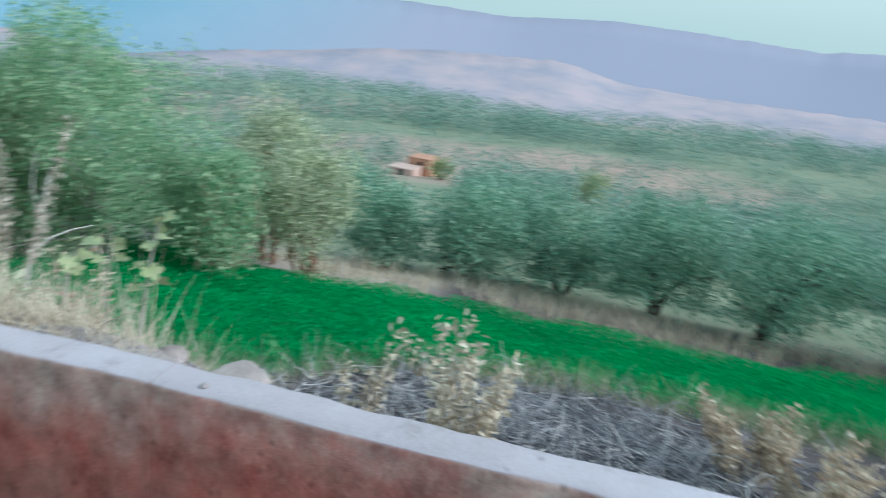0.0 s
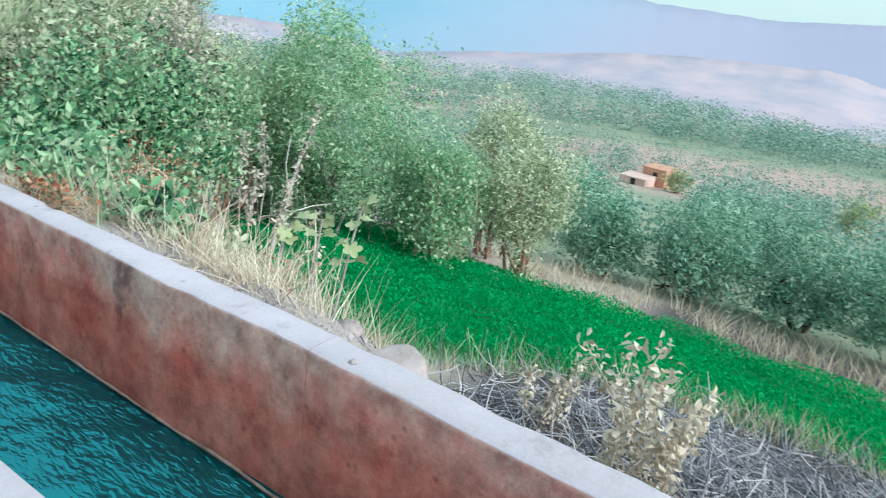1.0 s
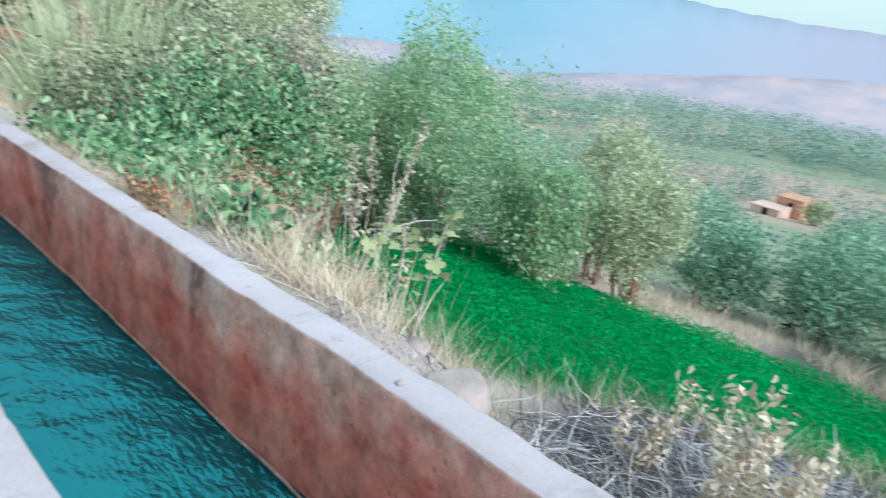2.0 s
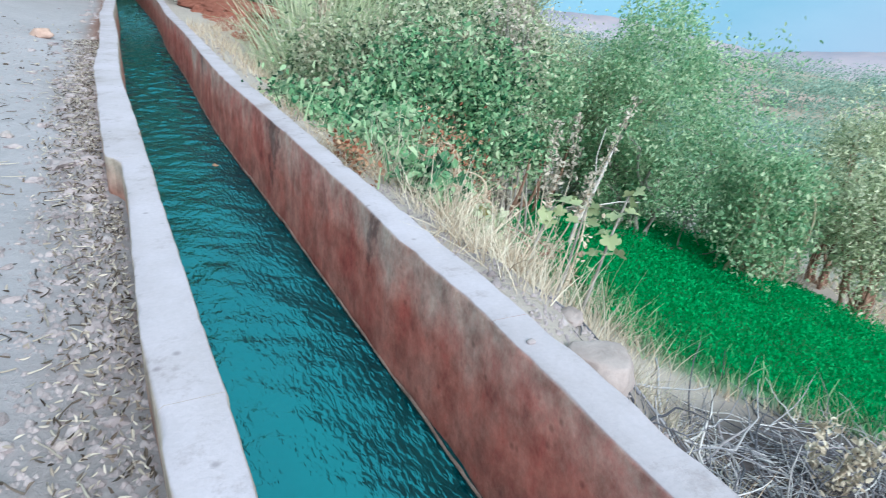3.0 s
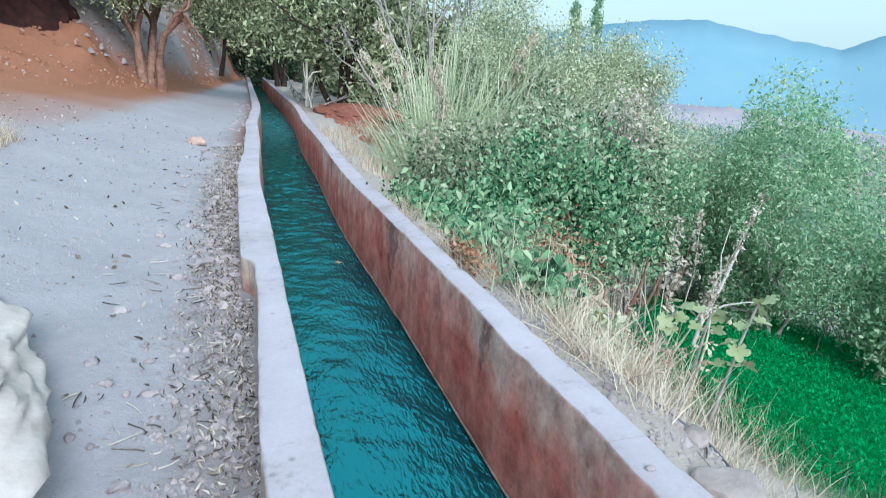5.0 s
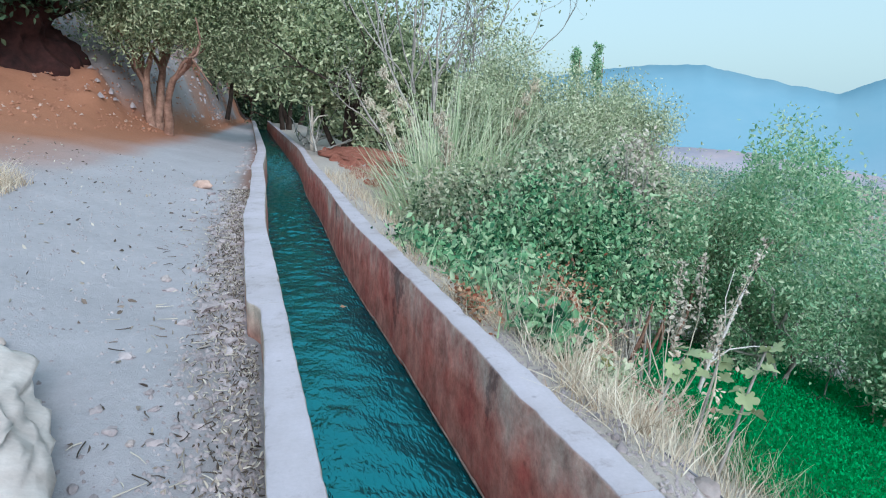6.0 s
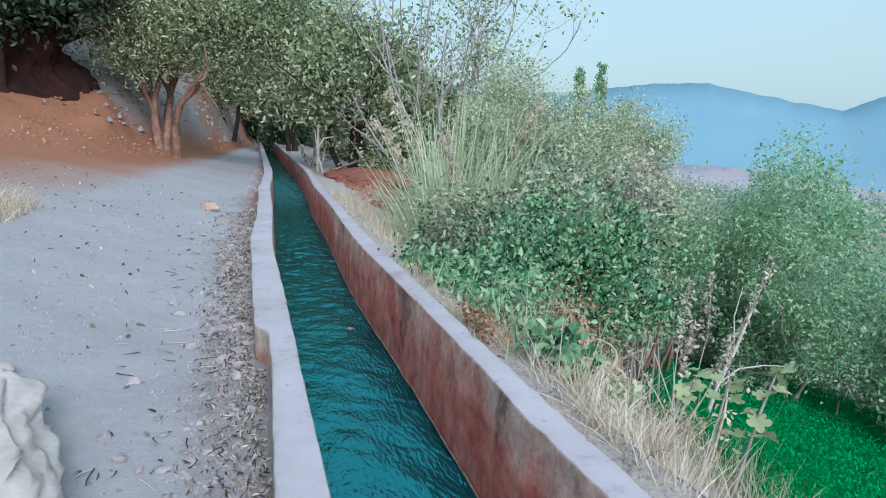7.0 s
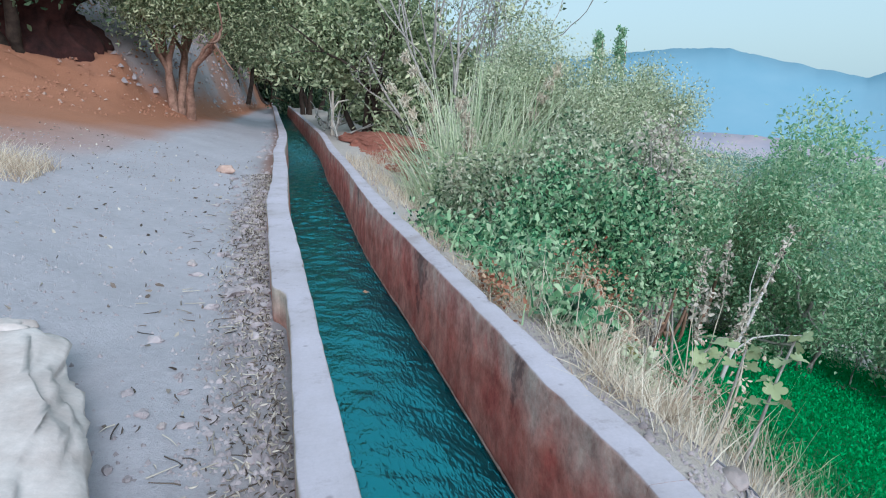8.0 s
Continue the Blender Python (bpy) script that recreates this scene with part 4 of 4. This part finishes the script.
def fig(x, y, h, leaves, label):
    root = spot(x, y)
    ob = thing("fig_sapling", root, label, "sapling", "fig saplings")
    line = wander((0, 0, 0), (0.25, 0.05, 1), h, 8, 0.06)
    part("stem", tube_mesh("stem", [(line, np.linspace(0.014, 0.006, 9))], M_BARK_GREY, 6), ob)
    for k in range(leaves):
        o = part("leaf", FIG, ob)
        p = line[8 - k // 3] + rng.normal(size=3) * 0.02
        o.matrix_local = Matrix.LocRotScale(Vector(p), Euler((rng.normal() * 0.4, 0.2 + rng.normal() * 0.35, k * 2.4 + rng.normal() * 0.3)), Vector((1, 1, 1)) * rng.uniform(0.75, 1.15))


fig(2.4, 2.8, 1.05, 13, "young fig sapling with large pale green leaves")
fig(2.3, 2.95, 0.78, 6, "small fig sapling with large pale leaves")
fig(2.13, 3.0, 0.66, 9, "thin fig sapling with bright green leaves")
fig(5.6, 8.7, 1.2, 9, "yellowish fig sapling at the field edge")
o = part("yellow_leaf", broad_leaf("yellow_leaf", M_YELLOW, 0.15))
o.matrix_world = Matrix.LocRotScale(Vector(spot(1.99, 3.24)) + Vector((0, 0, 0.28)), Euler((0.6, -0.7, 2.5)), None)
tagged(o, "single yellow leaf caught in the dry grass", "leaf")

k = 260
x, y = np.abs(rng.normal(size=k)) * 0.1 + 1.25, 3.8 + 0.2 * rng.normal(size=k)
x = np.maximum(x, 1.2)
tagged(part("rust_leaves", leaf_mesh("rust_leaves", np.stack([x, y, ground_z(x, y) + rng.uniform(0, 0.16, k)], -1), 0.032, M_RUST, 1.7)), "rust-brown dead leaves heaped against the wall", "dead leaves", kind="stuff")

# ---------------- stones ----------------


def rock_mesh(name, size, mat, seed, rough=0.3, detail=3, flat=9.0):
    bm = bmesh.new()
    bmesh.ops.create_icosphere(bm, subdivisions=detail, radius=1.0)
    for v in bm.verts:
        p = v.co.normalized()
        k = 1 + rough * noise.noise(p * 1.3 + Vector((seed, 0, 0))) + rough * 0.45 * noise.noise(p * 3.1 + Vector((0, seed, 0))) + rough * 0.2 * noise.noise(p * 8 + Vector((0, 0, seed)))
        c = p * k
        c.z = max(c.z, -0.55)
        if c.z > flat:
            c.z = flat + (c.z - flat) * 0.15
        v.co = Vector((c.x * size[0], c.y * size[1], c.z * size[2]))
    me = bpy.data.meshes.new(name)
    bm.to_mesh(me)
    bm.free()
    me.materials.append(mat)
    me.polygons.foreach_set("use_smooth", np.ones(len(me.polygons), bool))
    return me


def rock(name, x, y, size, mat, seed, label, turn=0.0, detail=3, sink=0.0, group="", rough=0.35, flat=9.0):
    o = part(name, rock_mesh(name, size, mat, seed, rough, detail, flat))
    o.matrix_world = Matrix.Translation(Vector(spot(x, y)) + Vector((0, 0, size[2] * 0.45 - sink))) @ Matrix.Rotation(turn, 4, "Z")
    return tagged(o, label, "rock", group)


rock("boulder", -1.38, 1.98, (0.78, 1.32, 0.16), M_ROCK, 3.0, "large flat pale limestone outcrop beside the path", 0.06, 5, rough=0.25, flat=0.45)
rock("boulder", -1.38, 3.5, (0.2, 0.15, 0.05), M_ROCK, 5.5, "flat pale limestone slab beside the boulder", 0.5, 4)
rock("rock", 1.49, 1.55, (0.12, 0.13, 0.14), M_SLAB, 9.1, "flat-topped grey-pink rock standing behind the wall", 0.4, 4, rough=0.25, flat=0.5)
rock("rock", 1.66, 1.95, (0.07, 0.055, 0.025), M_SLAB, 4.2, "grey rock lying on the bank behind the wall", 0.9, 4)
rock("ochre_stone", -0.7, 10.8, (0.16, 0.09, 0.09), M_STONE_RED, 2.4, "orange-brown wedge of stone lying on the path", -0.5, 3)
for x, y, s in ((9.9, 5.7, 0.16), (10.1, 5.0, 0.1), (8.7, 8.0, 0.14), (10.3, 4.2, 0.1)):
    rock("field_stone", x, y, (s, s * 0.8, s * 0.6), M_ROCK, x, "pale stone at the far edge of the field", x, 3, group="field stones")
SHAPES = [rock_mesh("path_stone", (1, 0.75, 0.5), (M_STONE, M_STONE, M_SLAB, M_STONE)[k % 4], 11.0 + k, 0.7, 2) for k in range(6)]
for me in SHAPES:
    me.polygons.foreach_set("use_smooth", np.zeros(len(me.polygons), bool))
for k in range(240):
    y = rng.uniform(0.8, 9.5) if k % 4 else rng.uniform(9, 22)
    x = drift(y) - 0.06 - abs(rng.normal()) * 0.22
    s = (rng.uniform(0.012, 0.036) if y < 3.5 else rng.uniform(0.02, 0.06)) * (1 + (k % 17 == 0) * 0.6)
    o = part("path_stone", SHAPES[k % 6])
    o.matrix_world = Matrix.LocRotScale(Vector(spot(x, y)) + Vector((0, 0, s * 0.12)), Euler((0, 0, rng.uniform(0, 6.28))), Vector((s, s, s)))
    tagged(o, "small stone along the foot of the channel wall", "stone", "stones along the wall")


M_CLOD = speckled("ochre_clod", (0.3, 0.135, 0.085), (0.46, 0.22, 0.14), 4, relief=1.0)


def scatter_stones(name, xs, ys_, sizes, count, mat, label, keep=None):
    """Many small angular stones in one mesh."""
    x, y = rng.uniform(*xs, count), rng.uniform(*ys_, count)
    if keep is not None:
        good = keep(x, y)
        x, y = x[good], y[good]
    s = rng.uniform(sizes[0], sizes[1], len(x)) ** 1.0
    base = np.array([(1, 0, 0), (0.2, 0.9, 0.05), (-0.9, 0.25, 0), (-0.3, -0.8, 0), (0.1, 0.05, 0.95), (0.45, -0.3, 0.75)])
    tri = np.array([(0, 1, 4), (1, 2, 4), (2, 3, 4), (3, 5, 4), (3, 0, 5), (0, 4, 5)])
    a = rng.uniform(0, 6.28, len(x))
    ca, sa = np.cos(a)[:, None], np.sin(a)[:, None]
    b0 = base[None] * (1 + rng.normal(size=(len(x), 6, 3)) * 0.18)
    v = np.stack([b0[..., 0] * ca - b0[..., 1] * sa, b0[..., 0] * sa + b0[..., 1] * ca, b0[..., 2]], -1) * s[:, None, None]
    v = v + np.stack([x, y, ground_z(x, y) - 0.1 * s], -1)[:, None]
    f = (np.arange(len(x))[:, None, None] * 6 + tri[None]).reshape(-1, 3)
    return tagged(part(name, mesh_of(name, v.reshape(-1, 3), f, mat)), label, "stones", kind="stuff")


scatter_stones("gravel", (-4.5, 0.02), (0.5, 12), (0.004, 0.016), 5200, M_STONE, "fine gravel scattered over the path")
scatter_stones("gravel", (-0.62, 0.012), (0.5, 11), (0.006, 0.02), 8000, M_STONE, "grey-pink coarse gravel beside the channel wall", keep=lambda x, y: (x < np.where(y > 3.7, -0.06, 0.008)) & (rng.random(len(x)) < np.exp(-((x + 0.06) / 0.3) ** 4)))
scatter_stones("hillside_stones", (-9, -0.3), (14, 48), (0.015, 0.07), 1800, M_STONE_RED, "loose stones on the hillside", keep=lambda x, y: y > foot(x) - 0.8)
scatter_stones("hillside_clods", (-9, -0.3), (12, 48), (0.012, 0.07), 6500, M_CLOD, "crumbled ochre clods on the hillside", keep=lambda x, y: y > foot(x) - 1.5)
scatter_stones("hillside_rocks", (-9, -0.5), (20, 48), (0.03, 0.15), 1500, M_STONE, "pale rocks on the upper hillside", keep=lambda x, y: (y > foot(x) + 1.2) & (x > -4.2))
scatter_stones("bank_stones", (1.2, 4.2), (-3, 12), (0.01, 0.035), 1100, M_STONE, "stones on the bank behind the wall")
scatter_stones("red_clods", (1.9, 3.6), (11, 19), (0.04, 0.16), 420, M_REDSOIL, "clods of red earth on the bank")
rock("earth_mound", 2.7, 16.5, (0.75, 2.6, 0.13), M_REDSOIL, 8.0, "mound of red earth beside the channel", 0.1, 4)

# Bank added for the dark hollow; its near-black soil stands for the trees' shade.
M_SHADE_SOIL = speckled("shade_dark_soil", (0.016, 0.007, 0.008), (0.075, 0.028, 0.025), 3.5, relief=1.0, depth=0.06)
rock("shaded_bank", -6.3, 21.6, (1.9, 1.3, 1.9), M_SHADE_SOIL, 6.6, "earth bank on the hillside, coloured dark for the shade under the trees", 0.15, 5, sink=0.9, rough=0.6)
scatter_stones("shoulder_gravel", (1.18, 1.95), (1.5, 3.4), (0.005, 0.016), 1500, M_STONE, "gravel on the earth shoulder behind the wall")
k = 4200
y = rng.uniform(0.6, 11, k)
x = drift(y) + np.where(y > 3.7, -0.07, 0.0) - np.abs(rng.normal(size=k)) * 0.15
tagged(part("leaf_litter", leaf_mesh("leaf_litter", np.stack([x, y, ground_z(x, y) + rng.uniform(0.004, 0.03, k)], -1), 0.031, M_LITTER, 3.8, sway=0.8)), "dry fallen leaves along the foot of the wall", "leaf litter", kind="stuff")
lines = []
for _ in range(240):
    y = rng.uniform(0.7, 11)
    a, ln = rng.uniform(0, 6.28), rng.uniform(0.04, 0.13)
    x = float(drift(y)) - 0.14 - abs(rng.normal()) * 0.2 - (0.06 if y > 3.7 else 0)
    pts = wander((x, y, 0), (math.cos(a) * 0.6, math.sin(a), 0), ln, 4, 0.2)
    pts[:, 2] = ground_z(pts[:, 0], pts[:, 1]) + 0.012 + rng.uniform(0, 0.012)
    lines.append((pts, np.linspace(0.004, 0.002, 5)))
tagged(part("twig_litter", tube_mesh("twig_litter", lines, M_LITTER, 4)), "fallen twigs along the foot of the wall", "twigs", kind="stuff")
k = 420
x, y = rng.uniform(-4, -0.2, k), rng.uniform(1, 14, k)
tagged(part("leaf_litter", leaf_mesh("leaf_litter", np.stack([x, y, ground_z(x, y) + 0.008], -1), 0.05, M_LITTER, 2.4, sway=0.5)), "scattered dry leaves on the path", "leaf litter", kind="stuff")
grass("path_tuft", 900, (-3.2, -2.45), (7.6, 8.9), (0.12, 0.4), 0.008, M_STRAW, "dry tuft of grass at the edge of the path", 0.5)

lines = [(wander((1.55 + rng.normal() * 0.15 + drift(y), y, float(ground_z(1.8, y)) + 0.08), (rng.normal() * 0.4, 1, 0.15 + abs(rng.normal()) * 0.3), rng.uniform(1.0, 2.4), 5, 0.1), np.linspace(0.03, 0.012, 6)) for y in rng.uniform(17, 25, 26)]
for line in [w for w in lines if (w[0][:, 0] - drift(w[0][:, 1])).min() > 1.25]:
    tagged(part("dead_branch", tube_mesh("dead_branch", [line], M_BARK_GREY, 6)), "grey dead branch lying along the channel", "branch", "dead branches")
root = spot(1.75, 19.5)
ob = thing("forked_post", root, "pale forked wooden post beside the channel", "post")
part("post", tube_mesh("post", [(np.array([(0, 0, -0.05), (0.04, 0, 0.7), (0.06, 0, 1.25)]), (0.05, 0.045, 0.035)), (np.array([(0.04, 0, 0.7), (0.22, 0, 0.95), (0.5, 0, 1.0)]), (0.03, 0.025, 0.015))], M_WHITE, 8), ob)

# ---------------- the valley ----------------
rng = np.random.default_rng(5)


def scrub(name, count, near, far_, reach, leaf, per, mat, label):
    az = np.radians(rng.uniform(20, 128, count))
    d = near * (far_ / near) ** rng.uniform(0, 1, count)
    x, y = np.sin(az) * d, np.cos(az) * d
    good = (wave(x, y, 0.05, 3) + 0.7 * wave(x, y, 0.13, 1) + 0.5 * wave(x, y, 0.021, 4) + rng.normal(size=len(x)) * 0.6 > 0.05) & (x > 14) & (np.hypot(x - 84, y - 24) > 8) & ~((np.abs(np.degrees(az) - 74) < 4) & (d > 30) & (d < 92))
    x, y, d = x[good], y[good], d[good]
    s = reach * rng.uniform(0.6, 1.5, len(x)) * (1 + d / far_)
    c = np.stack([x, y, ground_z(x, y) + s * 0.55], -1)
    pts = np.repeat(c, per, 0) + unit(rng.normal(size=(len(c) * per, 3))) * np.repeat(s, per)[:, None] * rng.uniform(0.6, 1.05, (len(c) * per, 1)) * [1, 1, 0.8]
    tagged(part(name, leaf_mesh(name, pts, leaf, mat, 1.5, coarse=True)), label, "scrub", kind="stuff")


scrub("valley_scrub", 560, 24, 75, 1.0, 0.2, 260, M_HAZED_SCRUB, "grey-green olive scrub covering the valley side")
scrub("valley_scrub", 1700, 60, 180, 1.5, 0.27, 170, M_HAZED_SCRUB, "grey-green scrub in the valley")
scrub("valley_scrub", 2600, 150, 330, 2.2, 0.55, 90, M_HAZED_SCRUB, "distant dark scrub in the valley")
bush("valley_bush", 79.4, 19.8, (1.6, 1.6, 1.5), float(ground_z(79.4, 19.8)) + 3.0, M_FIG, 0.3, 900, "bright green bush beside the house", per=15, reach=0.3)
bush("valley_bush", 59.8, 0.9, (1.5, 1.5, 1.7), float(ground_z(59.8, 0.9)) + 3.4, M_FIG, 0.3, 900, "bright green tree in the valley", per=15, reach=0.3)

# the house
M_BRICK = speckled("bare_brick", (0.5, 0.26, 0.18), (0.64, 0.38, 0.28), 1.5)
M_PLASTER = speckled("pink_plaster", (0.6, 0.42, 0.38), (0.72, 0.55, 0.5), 1.0)
M_DARKGAP = speckled("dark_opening", (0.03, 0.03, 0.03), (0.06, 0.05, 0.05), 2)


def box_mesh(name, size, at, mat, bevel=0.04):
    bm = bmesh.new()
    bmesh.ops.create_cube(bm, size=1.0)
    for v in bm.verts:
        v.co = Vector((v.co.x * size[0] + at[0], v.co.y * size[1] + at[1], v.co.z * size[2] + at[2]))
    bmesh.ops.bevel(bm, geom=bm.edges[:], offset=bevel, segments=1, affect="EDGES")
    me = bpy.data.meshes.new(name)
    bm.to_mesh(me)
    bm.free()
    me.materials.append(mat)
    return me


hz = float(ground_z(82, 24)) + 0.1
ob = thing("house", (84, 24, hz), "small house of bare orange brick with a pink annexe", "house")
ob.rotation_euler, ob.scale = (0, 0, radians(-8)), (0.74, 0.74, 0.74)
w = part("wall", box_mesh("wall", (4.0, 4.3, 3.4), (0.6, -0.4, 1.0), M_BRICK), ob, "bare orange brick block")
part("roof", box_mesh("roof", (4.2, 4.5, 0.2), (0.6, -0.4, 2.75), M_BRICK), ob)
part("window", box_mesh("window", (0.08, 0.8, 0.9), (-1.42, -0.6, 1.7), M_DARKGAP, 0.01), w)
part("annexe", box_mesh("annexe", (4.0, 4.8, 2.2), (-3.6, 1.4, 0.3), M_PLASTER), ob, "pink plastered annexe with a flat roof")
part("roof", box_mesh("roof", (4.2, 5.0, 0.15), (-3.6, 1.4, 1.45), M_PLASTER), ob)
part("door", box_mesh("door", (0.08, 0.9, 1.1), (-5.62, 1.2, 0.75), M_DARKGAP, 0.01), ob)

# ---------------- small things at the channel ----------------
o = part("floating_leaf", broad_leaf("floating_leaf", M_RUST, 0.07))
o.matrix_world = Matrix.LocRotScale(Vector((0.72, 5.55, -0.585)), Euler((0.1, 0.05, 0.6)), None)
tagged(o, "red-brown leaf caught on the water beside the wall", "leaf")
o = part("wall_pebble", rock_mesh("wall_pebble", (0.016, 0.013, 0.008), M_STONE, 3.3, 0.3, 2))
o.matrix_world = Matrix.Translation((1.065, 1.4, 0.004))
tagged(o, "dark grey pebble set in the top of the wall", "pebble")
o = part("green_leaf", broad_leaf("green_leaf", M_CROP, 0.06))
o.matrix_world = Matrix.LocRotScale(Vector((-0.2, 1.33, float(ground_z(-0.2, 1.33)) + 0.02)), Euler((0.2, -0.3, 1.0)), None)
tagged(o, "small bright green leaf lying on the gravel", "leaf")
